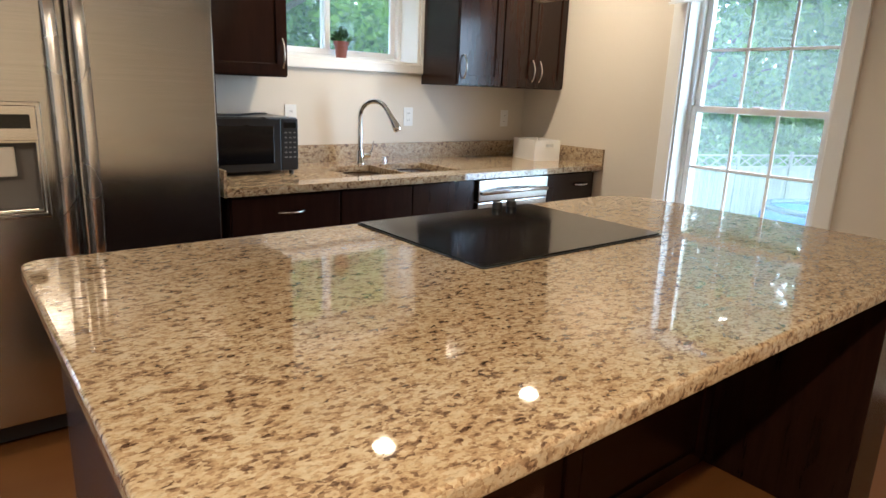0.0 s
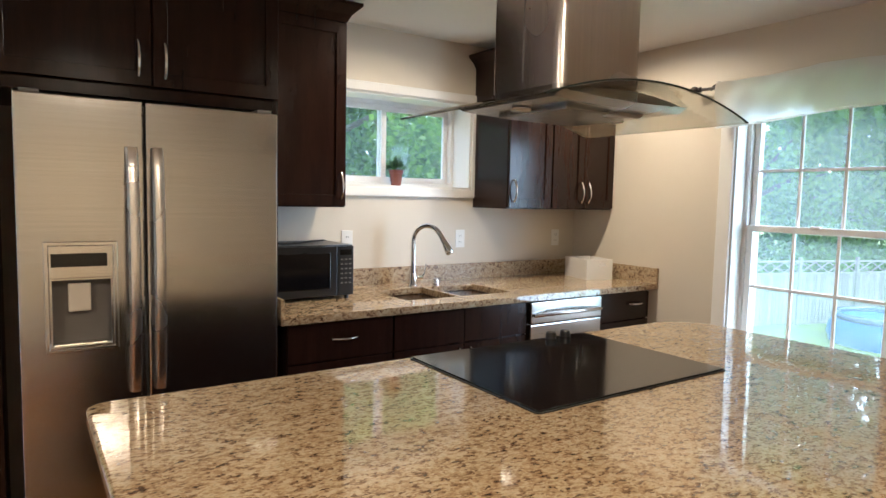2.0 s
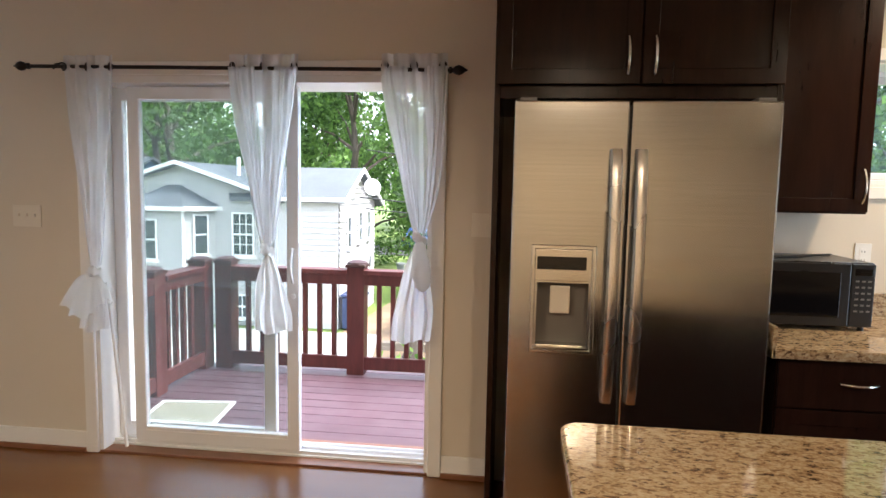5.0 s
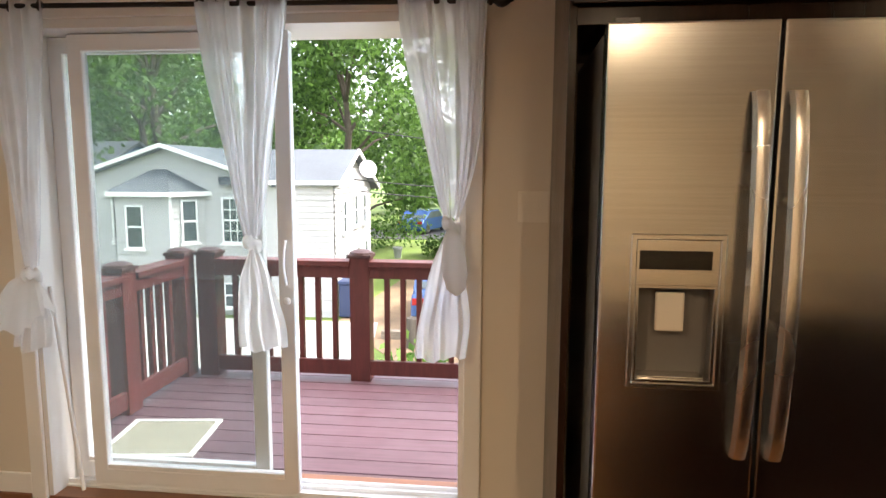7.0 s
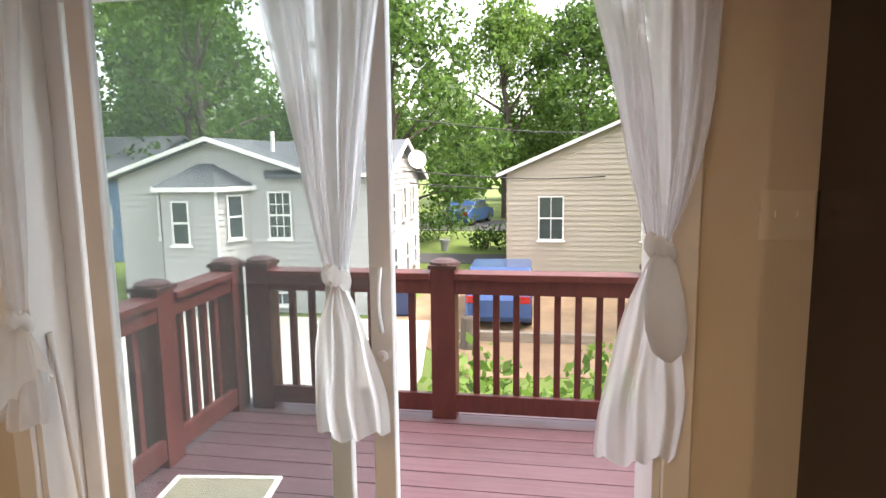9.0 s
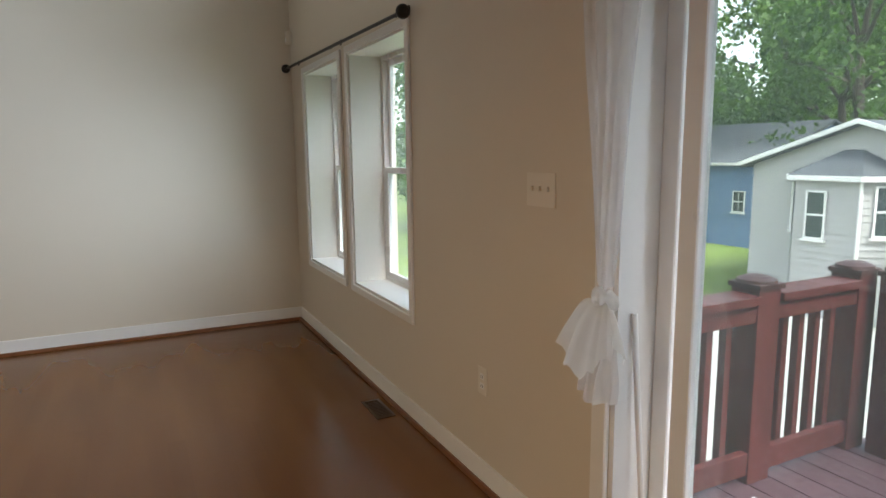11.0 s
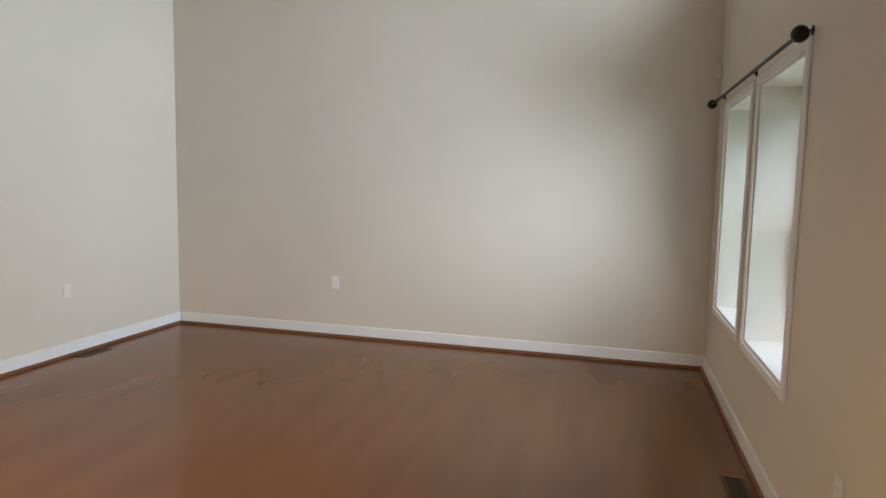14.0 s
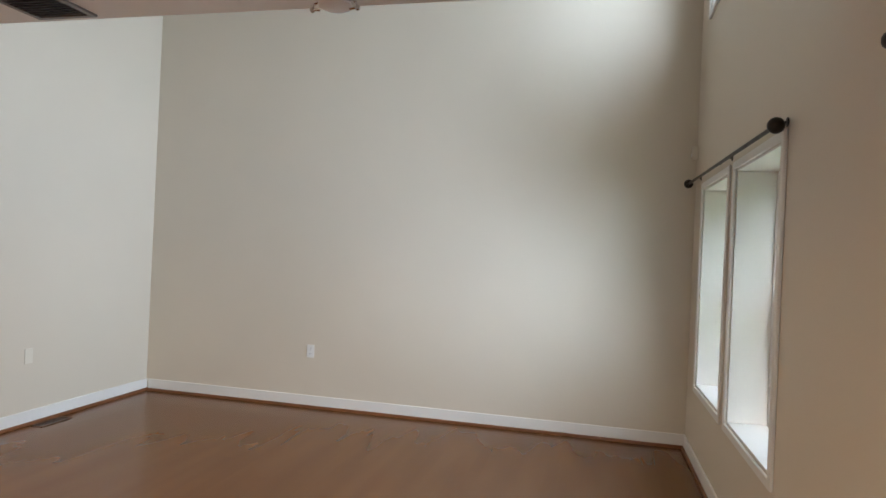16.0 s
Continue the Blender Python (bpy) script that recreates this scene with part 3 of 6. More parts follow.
door_panel("sliding_panel", -1.89, -0.957, N + 0.082, True)
door_panel("fixed_panel", -2.024, -1.11, N + 0.146, False)
stick = solid("security_bar", tube([(-2.015, N + 0.055, 0.92), (-1.93, N + 0.060, 0.012)], 0.009, 8), TRIM, "slim white security bar leaning in the door frame", "bar", (-1.93, N + 0.060, 0.012), smooth=True)


# ---- curtains ----
def finial(at, way, ball=False):
    """A turned rod end, or a plain ball on a short neck."""
    if ball:
        return lathe([(0.010, 0), (0.018, 0.004), (0.018, 0.012), (0.012, 0.016), (0.026, 0.026), (0.034, 0.042), (0.034, 0.056), (0.026, 0.072), (0.010, 0.082)], at, way, 18)
    return lathe([(0.008, 0), (0.016, 0.006), (0.016, 0.014), (0.009, 0.02), (0.020, 0.034), (0.024, 0.05), (0.018, 0.066), (0.007, 0.08), (0.003, 0.09)], at, way, 14)


def curtain_rod(name, p, q, brackets, wall_axis, label, ball=False):
    p, q = Vector(p), Vector(q)
    way = (q - p).normalized()
    r = thing(name, (p + q) / 2, label, "curtain rod")
    part("rod", tube([p, q], 0.0095, 10), IRON, r, smooth=True)
    part("finial", finial(q, way, ball), IRON, r, smooth=True)
    part("finial", finial(p, -way, ball), IRON, r, smooth=True)
    out = Vector(wall_axis)
    for f, depth in brackets:
        c = p.lerp(q, f)
        bm = tube([c + out * depth + Vector((0, 0, 0.03)), c + out * depth * 0.6 + Vector((0, 0, 0.028)), c + out * 0.012 + Vector((0, 0, 0.012)), c + Vector((0, 0, -0.012))], 0.005, 8)
        bm = lathe([(0.02, 0), (0.02, 0.004), (0.012, 0.007)], c + out * depth + Vector((0, 0, 0.03)), -out, 14, bm)
        part("bracket", bm, IRON, r, smooth=True)
    return r


curtain_rod("curtain_rod", (-2.28, N - 0.10, 2.025), (-0.175, N - 0.10, 2.0), [(0.06, 0.098), (0.53, 0.098), (0.97, 0.098)], (0, 1, 0), "dark bronze curtain rod with turned finials over the patio door")
curtain_rod("curtain_rod", (-5.755, N - 0.068, 2.075), (-3.475, N - 0.068, 2.045), [(0.05, 0.066), (0.52, 0.066), (0.985, 0.066)], (0, 1, 0), "dark bronze curtain rod with ball ends over the living room windows", True)
curtain_rod("curtain_rod", (E - 0.075, 1.36, 2.08), (E - 0.075, 2.40, 2.105), [(0.06, 0.073), (0.94, 0.073)], (1, 0, 0), "dark bronze curtain rod over the tall kitchen window")


def curtain(x0, x1, knot, low, sway, label, flare=False, seed=0, loop=False, pull=(1.25, 1.25)):
    """A sheer panel on the rod, gathered into a knot, its tail hanging free below."""
    rnd = random.Random(seed)
    kx, kz = knot
    t = thing("curtain", ((x0 + x1) / 2, N - 0.085, 2.02), label, "curtain", "sheer curtains at the patio door")
    ztop = 2.075
    cols, rows = 56, 40
    ph = rnd.uniform(0, 6)

    def sheet(f0, f1, z_of, edge, thick, amp, folds):
        bm = bmesh.new()
        grid = []
        for j in range(rows + 1):
            f = j / rows
            z = z_of(f)
            a, b_ = edge(f)
            row = []
            for i in range(cols + 1):
                s = i / cols
                wv = math.sin(2 * math.pi * folds * s + ph + 1.5 * f) + 0.45 * math.sin(2 * math.pi * (folds * 1.7) * s + 2 * ph - 2.2 * f)
                y = N - 0.104 + amp(f) * wv * 0.5 + thick(f) * math.sin(math.pi * s) * -1
                row.append(bm.verts.new((a + (b_ - a) * s + 0.004 * math.sin(9 * f + 5 * s + ph), y, z + 0.01 * math.sin(7 * s + ph) * f)))
            grid.append(row)
        for r0, r1 in zip(grid, grid[1:]):
            for i in range(cols):
                bm.faces.new((r0[i], r0[i + 1], r1[i + 1], r1[i]))
        return bm

    def upper(f):
        return x0 + (kx - 0.028 - x0) * f ** pull[0], x1 + (kx + 0.028 - x1) * f ** pull[1]
    part("panel", sheet(0, 1, lambda f: ztop + (kz + 0.03 - ztop) * f, upper, lambda f: 0.02 * f, lambda f: 0.022 * (1 - 0.5 * f), 4.5), SHEER, t, smooth=True)
    if not flare:
        for sa, sb in ((0.0, 0.40), (0.66, 1.0)):
            def band(f, sa=sa, sb=sb):
                a, b_ = upper(f)
                return a + (b_ - a) * sa, a + (b_ - a) * sb
            bm = sheet(0, 1, lambda f: ztop - 0.06 + (kz + 0.09 - ztop) * f, band, lambda f: 0.0, lambda f: 0.016 * (1 - 0.4 * f), 2.5)
            bmesh.ops.translate(bm, verts=bm.verts, vec=(0, -0.014, 0))
            part("fold", bm, SHEER, t, smooth=True)
    spread = 0.13 if not flare else 0.10

    def lower(f):
        g = math.sin(min(1, f * 1.25) * math.pi / 2)
        return kx - 0.02 + sway * f - spread * 0.62 * g, kx + 0.02 + sway * f + spread * 0.52 * g
    part("tail", sheet(0, 1, lambda f: kz - 0.02 + (low - kz) * f, lower, lambda f: 0.03 * f, lambda f: 0.010 + 0.014 * f, 3.5), VOILE2, t, smooth=True)
    # the knot, a twisted ring of cloth
    bm = bmesh.new()
    seg, around = 28, 10
    rings = []
    for i in range(seg):
        a = 2 * math.pi * i / seg
        rr = 0.013 + 0.004 * math.sin(5 * a + ph)
        c = Vector((kx + 0.021 * math.cos(a), N - 0.110 + 0.024 * math.sin(a), kz + 0.014 * math.cos(a + ph)))
        out = Vector((math.cos(a), math.sin(a), 0))
        rings.append([bm.verts.new(c + out * rr * math.cos(q) + Vector((0, 0, rr * 1.7 * math.sin(q)))) for q in (2 * math.pi * k / around for k in range(around))])
    for i in range(seg):
        r0, r1 = rings[i], rings[(i + 1) % seg]
        for k in range(around):
            bm.faces.new((r0[k], r1[k], r1[(k + 1) % around], r0[(k + 1) % around]))
    part("knot", bm, COTTON, t, "tight knot of white cloth", True)
    if flare:
        own = bmesh.new()
        rr = []
        for j in range(9):
            f = j / 8
            ring = []
            for i in range(33):
                q = math.pi * (-0.15 + 1.3 * i / 32)
                ruff = 1 + 0.16 * f * math.sin(9 * q + ph) + 0.08 * f * math.sin(17 * q)
                rad = (0.03 + 0.115 * f ** 0.8) * ruff
                ring.append(own.verts.new((kx - 0.02 + rad * math.cos(q) * (1.15 if math.cos(q) < 0 else 0.62), N - 0.106 - 0.055 * f * math.sin(q), kz - 0.01 - 0.17 * f ** 1.5 + 0.045 * f * math.sin(q * 2 + 1) - 0.012 * f * math.sin(11 * q + ph))))
            rr.append(ring)
        for r0, r1 in zip(rr, rr[1:]):
            for i in range(32):
                own.faces.new((r0[i], r0[i + 1], r1[i + 1], r1[i]))
        part("frill", own, COTTON, t, "ruffled white cotton frill", True)
    if loop:
        part("loop", lathe([(0.012, 0), (0.03, 0.03), (0.042, 0.10), (0.045, 0.17), (0.035, 0.22), (0.008, 0.245)], (kx, N - 0.13, kz - 0.005), (0.10, -0.05, -1), 16), COTTON, t, "hanging loop of cloth", True)
    # dark grommets on the rod
    n = 3
    for k in range(n):
        x = x0 + (x1 - x0) * (0.06 + 0.88 * k / (n - 1))
        part("grommet", lathe([(0.017, -0.003), (0.021, -0.003), (0.021, 0.003), (0.017, 0.003)], (x, N - 0.104, 2.02), (0.5, 1, 0), 16), IRON, t, "dark metal ring", True)
    return t, sheet


curtain(-2.11, -1.83, (-1.955, 0.995), 0.72, -0.02, "white sheer curtain knotted low, with a frilled tail", True, 3)
curtain(-1.24, -0.89, (-1.047, 1.135), 0.755, 0.035, "white sheer curtain tied in a knot in the doorway", False, 7)
curtain(-0.49, -0.18, (-0.295, 1.215), 0.74, -0.03, "white sheer curtain tied in a knot beside the open door", False, 11, True, (1.3, 3.2))


# ---- kitchen: tall fridge housing, cabinets ----
def bar_pull(parent, p, q, out, r=0.0055, bow=0.022):
    """An arched metal bar pull between two feet."""
    p, q, o = Vector(p), Vector(q), Vector(out)
    pts = [p + (q - p) * k / 12 + o * (0.012 + bow * math.sin(math.pi * k / 12)) for k in range(13)]
    bm = tube([p, pts[0]] + pts[1:-1] + [pts[-1], q], r, 8)
    return part("handle", bm, NICKEL, parent, "arched satin metal pull", True)


def shaker(name, x0, x1, z0, z1, y, parent, rail=0.055, thick=0.02):
    """A front with raised frame and sunk field, facing -y, its face at y."""
    f = part(name, ring_frame("y", y, thick, x0, x1, z0, z1, rail, 0.0015), CAB, parent)
    if parent.parent is None:
        part("field", box((x0 + rail - 0.002, y + 0.009, z0 + rail - 0.002), (x1 - rail + 0.002, y + thick - 0.001, z1 - rail + 0.002)), CAB, f)
    return f


def slab_front(name, x0, x1, z0, z1, y, parent, thick=0.02):
    return part(name, box((x0, y, z0), (x1, y + thick, z1), 0.002), CAB, parent)


def crown(parent, x0, x1, y0, z, left=True, right=True, depth=0.3):
    """A flared cornice round the top of a cabinet: front and returned ends."""
    bm = None
    prof = [(0.0, 0.0), (0.006, 0.012), (0.018, 0.035), (0.042, 0.058), (0.06, 0.075), (0.06, 0.09), (0.0, 0.09)]
    own = bmesh.new()
    rows = []
    for o, h in prof:
        rows.append([own.verts.new(p) for p in ((x0 - (o if left else 0), y0 + depth, z + h), (x0 - (o if left else 0), y0 - o, z + h), (x1 + (o if right else 0), y0 - o, z + h), (x1 + (o if right else 0), y0 + depth, z + h))])
    for r0, r1 in zip(rows, rows[1:]):
        for k in range(3):
            own.faces.new((r0[k], r0[k + 1], r1[k + 1], r1[k]))
    own.faces.new([rows[0][k] for k in (0, 3, 2, 1)])
    bmesh.ops.recalc_face_normals(own, faces=own.faces[:])
    return part("crown", merged(bm, own), CAB, parent)


hs = thing("fridge_cabinet", (0.6, 3.1, 0.0), "dark espresso housing with two doors above the refrigerator", "cabinet")
part("side_panel", box((0.062, 2.84, 0.0), (0.084, N - 0.002, 2.33), 0.0015), CAB, hs)
part("side_panel", box((1.078, 2.84, 0.0), (1.10, N - 0.002, 2.33), 0.0015), CAB, hs)
part("face_strip", box((0.084, 2.842, 1.80), (1.078, 2.862, 1.845), 0.0015), CAB, hs)
part("body", box((0.084, 2.862, 1.80), (1.078, N - 0.002, 2.33), 0.001), CAB, hs)
for x0, x1, hx in ((0.07, 0.592, 0.545), (0.598, 1.094, 0.640)):
    dd = shaker("door", x0, x1, 1.85, 2.315, 2.818, hs)
    bar_pull(dd, (hx, 2.818, 1.885), (hx, 2.818, 2.015), (0, -1, 0))
crown(hs, 0.062, 1.10, 2.83, 2.325, depth=0.6)


def upper_cabinet(x0, x1, doors, label, crown_left, crown_right, top=2.27, front=3.09):
    c = thing("upper_cabinet", ((x0 + x1) / 2, (front + N) / 2, 1.385), label, "cabinet", "espresso wall cabinets")
    part("body", box((x0, front + 0.02, 1.385), (x1, N - 0.002, top), 0.0015), CAB, c)
    for a, b, hx in doors:
        dd = shaker("door", a, b, 1.392, top - 0.01, front, c)
        bar_pull(dd, (hx, front, 1.43), (hx, front, 1.56), (0, -1, 0))
    crown(c, x0, x1, front + 0.005, top - 0.005, crown_left, crown_right, N - front - 0.01)
    return c


upper_cabinet(1.104, 1.545, [(1.108, 1.541, 1.512)], "dark espresso wall cabinet beside the window", False, True, 2.315)
upper_cabinet(2.622, 2.978, [(2.626, 2.974, 2.658)], "dark espresso single-door wall cabinet", True, False)
upper_cabinet(2.982, 3.556, [(2.986, 3.266, 3.236), (3.272, 3.552, 3.302)], "dark espresso two-door wall cabinet in the corner", False, False)


def base_unit(x0, x1, label, fronts):
    c = thing("base_cabinet", ((x0 + x1) / 2, 3.1, 0.0), label, "cabinet", "espresso base cabinets")
    part("body", box((x0, 2.755, 0.10), (x1, N - 0.004, 0.883), 0.001), CAB, c)
    part("plinth", box((x0, 2.83, 0.0), (x1, 2.85, 0.10), 0.001), CAB, c)
    for kind, a, b, z0, z1, pull in fronts:
        dd = slab_front(kind, a, b, z0, z1, 2.735, c) if kind != "door" else shaker(kind, a, b, z0, z1, 2.735, c)
        if pull:
            bar_pull(dd, pull[0], pull[1], (0, -1, 0))
    return c


base_unit(1.104, 1.632, "dark espresso base cabinet with a wide drawer", [
    ("drawer", 1.108, 1.628, 0.70, 0.872, ((1.315, 2.735, 0.795), (1.435, 2.735, 0.795))),
    ("door", 1.108, 1.628, 0.115, 0.692, ((1.59, 2.735, 0.52), (1.59, 2.735, 0.64)))])
base_unit(1.636, 2.488, "dark espresso sink cabinet with two doors", [
    ("false_front", 1.640, 2.053, 0.70, 0.872, None), ("false_front", 2.059, 2.484, 0.70, 0.872, None),
    ("door", 1.640, 2.053, 0.115, 0.692, ((2.02, 2.735, 0.55), (2.02, 2.735, 0.67))),
    ("door", 2.059, 2.484, 0.115, 0.692, ((2.092, 2.735, 0.55), (2.092, 2.735, 0.67)))])
base_unit(3.066, 3.53, "dark espresso base cabinet with a narrow drawer", [
    ("drawer", 3.07, 3.526, 0.70, 0.872, ((3.33, 2.735, 0.80), (3.45, 2.735, 0.80))),
    ("door", 3.07, 3.526, 0.115, 0.692, ((3.10, 2.735, 0.52), (3.10, 2.735, 0.64)))])

dw = thing("dishwasher", (2.777, 3.0, 0.0), "stainless steel dishwasher with a curved bar handle", "dishwasher")
part("body", box((2.492, 2.76, 0.10), (3.062, 3.40, 0.876), 0.002), DARKGREY, dw)
part("door", box((2.495, 2.715, 0.13), (3.059, 2.76, 0.745), 0.006), STEEL, dw)
part("control_panel", box((2.495, 2.712, 0.75), (3.059, 2.76, 0.872), 0.006), STEEL, dw)
pts = [(2.51 + 0.535 * k / 16, 2.714 - 0.012 - 0.045 * math.sin(math.pi * k / 16), 0.80 + 0.012 * math.sin(math.pi * k / 16)) for k in range(17)]
part("handle", tube(pts, 0.011, 10), STEEL, dw, "bowed steel bar", True)
part("kickplate", box((2.495, 2.80, 0.0), (3.059, 2.82, 0.125), 0.002), BLACKPL, dw)

# worktop round two sink bowls, with splashbacks
wt = thing("worktop", (2.3, 3.05, 0.885), "speckled cream and brown granite worktop with splashbacks", "worktop")
SX0, SX1, SM, SY0, SY1 = 1.78, 2.45, 2.10, 2.85, 3.21
bm = pierced("y", 0.885, 0.035, 1.062, 3.538, 2.69, N - 0.022, [(SX0, SM - 0.015, SY0, SY1), (SM + 0.015, SX1, SY0, SY1)])
for v in bm.verts:
    v.co = Vector((v.co.x, v.co.z, v.co.y))
bmesh.ops.recalc_face_normals(bm, faces=bm.faces[:])
bmesh.ops.bevel(bm, geom=[e for e in bm.edges if len(e.link_faces) == 2 and e.calc_face_angle(0) > 0.6], offset=0.004, segments=2, affect="EDGES")
part("slab", bm, GRANITE, wt)
part("splashback", box((1.104, N - 0.022, 0.885), (3.538, N - 0.001, 1.02), 0.003), HONED, wt)
part("splashback", box((3.538, 2.69, 0.885), (E - 0.001, N - 0.001, 1.02), 0.003), HONED, wt)
part("splashback", box((1.062, 2.69, 0.885), (1.0765, 2.83, 1.0), 0.003), HONED, wt)

sk = thing("sink", (2.1, 3.03, 0.72), "undermounted stainless steel double-bowl sink", "sink")


def bowl(x0, x1, y0, y1, zt, zb):
    bm = bmesh.new()
    rows = []
    for ins, z in ((-0.004, zt), (0.0, zt - 0.01), (0.01, zb + 0.03), (0.03, zb), (0.12, zb - 0.004)):
        rows.append([bm.verts.new((u, v, z)) for u, v in rounded(x0 + ins, y0 + ins, x1 - ins, y1 - ins, [0.05] * 4, 5)])
    for r0, r1 in zip(rows, rows[1:]):
        for k in range(len(r0)):
            bm.faces.new((r0[k], r0[(k + 1) % len(r0)], r1[(k + 1) % len(r0)], r1[k]))
    bm.faces.new(rows[-1])
    return bm


part("bowl", bowl(SX0 - 0.004, SM - 0.010, SY0 - 0.004, SY1 + 0.004, 0.8845, 0.71), STEEL, sk, smooth=True)
part("bowl", bowl(SM + 0.010, SX1 + 0.004, SY0 - 0.004, SY1 + 0.004, 0.8845, 0.71), STEEL, sk, smooth=True)
for x in (1.94, 2.275):
    part("drain", lathe([(0.04, 0), (0.04, 0.004), (0.03, 0.006), (0.03, 0.002)], (x, 3.03, 0.7065), (0, 0, 1), 20), CHROME, sk, smooth=True)

fc = thing("faucet", (2.085, 3.31, 0.92), "tall chrome gooseneck faucet with a pull-down spray head", "faucet")
way = Vector((0.135, -0.19, 0)).normalized()
base = Vector((2.085, 3.31, 0.92))
part("base", lathe([(0.030, 0), (0.030, 0.006), (0.024, 0.012), (0.021, 0.07), (0.019, 0.075)], base, (0, 0, 1), 20), CHROME, fc, smooth=True)
pts = [base + Vector((0, 0, z)) for z in (0.06, 0.15, 0.24, 0.27)]
R = 0.088
pts += [base + Vector((0, 0, 0.27)) + way * (R - R * math.cos(a)) + Vector((0, 0, R * math.sin(a))) for a in (math.pi * k / 14 for k in range(1, 13))]
part("neck", tube(pts, 0.0145, 14), CHROME, fc, smooth=True)
e0, e1 = pts[-1], pts[-1] + (pts[-1] - pts[-2]).normalized() * 0.13
ax = (e1 - e0).normalized()
part("spray_head", lathe([(0.0135, 0), (0.016, 0.02), (0.018, 0.05), (0.024, 0.10), (0.024, 0.12), (0.019, 0.128)], e0, ax, 18), CHROME, fc, smooth=True)
bm = lathe([(0.014, 0), (0.014, 0.035), (0.012, 0.045)], base + Vector((0.015, -0.005, 0.045)), (0.9, -0.4, 0.05), 14)
bm = tube([base + Vector((0.05, -0.022, 0.048)), base + Vector((0.066, -0.028, 0.085)), base + Vector((0.072, -0.030, 0.13))], 0.006, 8, bm, 0.004)
part("lever", bm, CHROME, fc, smooth=True)
solid("sink_button", lathe([(0.022, 0), (0.022, 0.012), (0.017, 0.02), (0.017, 0.032), (0.010, 0.036)], (2.25, 3.31, 0.92), (0, 0, 1), 18), CHROME, "round chrome button on the worktop behind the sink", "button", (2.25, 3.31, 0.92), smooth=True)

# microwave
mw = thing("microwave", (1.35, 3.2, 0.92), "black countertop microwave oven with a keypad", "microwave")
part("body", box((1.115, 3.06, 0.935), (1.57, 3.40, 1.195), 0.006), BLACKPL, mw)
dr = part("door", box((1.117, 3.045, 0.94), (1.478, 3.06, 1.19), 0.004), BLACKPL, mw)
part("door_glass", box((1.16, 3.042, 0.975), (1.44, 3.0452, 1.155), 0.001), BLACKGLASS, dr)
kp = part("control_panel", box((1.481, 3.045, 0.94), (1.568, 3.06, 1.19), 0.004), BLACKPL, mw)
part("display", box((1.492, 3.043, 1.145), (1.557, 3.0452, 1.172), 0.001), BLACKGLASS, kp)
for r in range(6):
    for q in range(3):
        part("key", box((1.496 + 0.023 * q, 3.0432, 1.119 - 0.024 * r), (1.509 + 0.023 * q, 3.0452, 1.126 - 0.024 * r), 0), GREYPL, kp)
for x in (1.14, 1.545):
    for y in (3.08, 3.37):
        part("foot", lathe([(0.012, 0), (0.012, 0.017)], (x, y, 0.92), (0, 0, 1), 12), BLACKPL, mw)
cable = [(1.60, N - 0.012, 1.17), (1.59, N - 0.05, 1.10), (1.585, N - 0.04, 1.0), (1.60, N - 0.06, 0.935), (1.57, N - 0.07, 0.932), (1.54, N - 0.06, 0.96)]
part("cable", tube(cable, 0.004, 8), WIRE, mw, smooth=True)
tc = [(1.13, 3.20, 1.23), (1.16, 3.15, 1.205), (1.24, 3.16, 1.20), (1.34, 3.2, 1.2), (1.44, 3.26, 1.203), (1.52, 3.33, 1.2), (1.58, N - 0.02, 1.19)]
solid("power_cable", tube(tc, 0.005, 8), WIRE, "black power cable lying over the microwave", "cable", (1.13, 3.2, 1.2), smooth=True)

# white box with hand holes
bx = thing("storage_box", (3.385, 3.135, 0.92), "white open storage box with hand holes on the worktop", "box")
turn = pose(3.385, 3.135, 0.92, 0, 0, -14)


def turned(bm):
    bmesh.ops.transform(bm, matrix=turn, verts=bm.verts)
    return bm


HB = 0.135
part("side", turned(box((-0.10, -0.132, 0.0), (-0.094, 0.132, HB), 0.001)), TRIM, bx)
part("side", turned(box((0.094, -0.132, 0.0), (0.10, 0.132, HB), 0.001)), TRIM, bx)
for y0 in (-0.138, 0.132):
    bm = pierced("y", y0, 0.006, -0.10, 0.10, 0.0, HB, [(-0.012, 0.045, 0.092, 0.112)])
    part("end", turned(bm), TRIM, bx)
part("bottom", turned(box((-0.094, -0.132, 0.0), (0.094, 0.132, 0.005))), TRIM, bx)

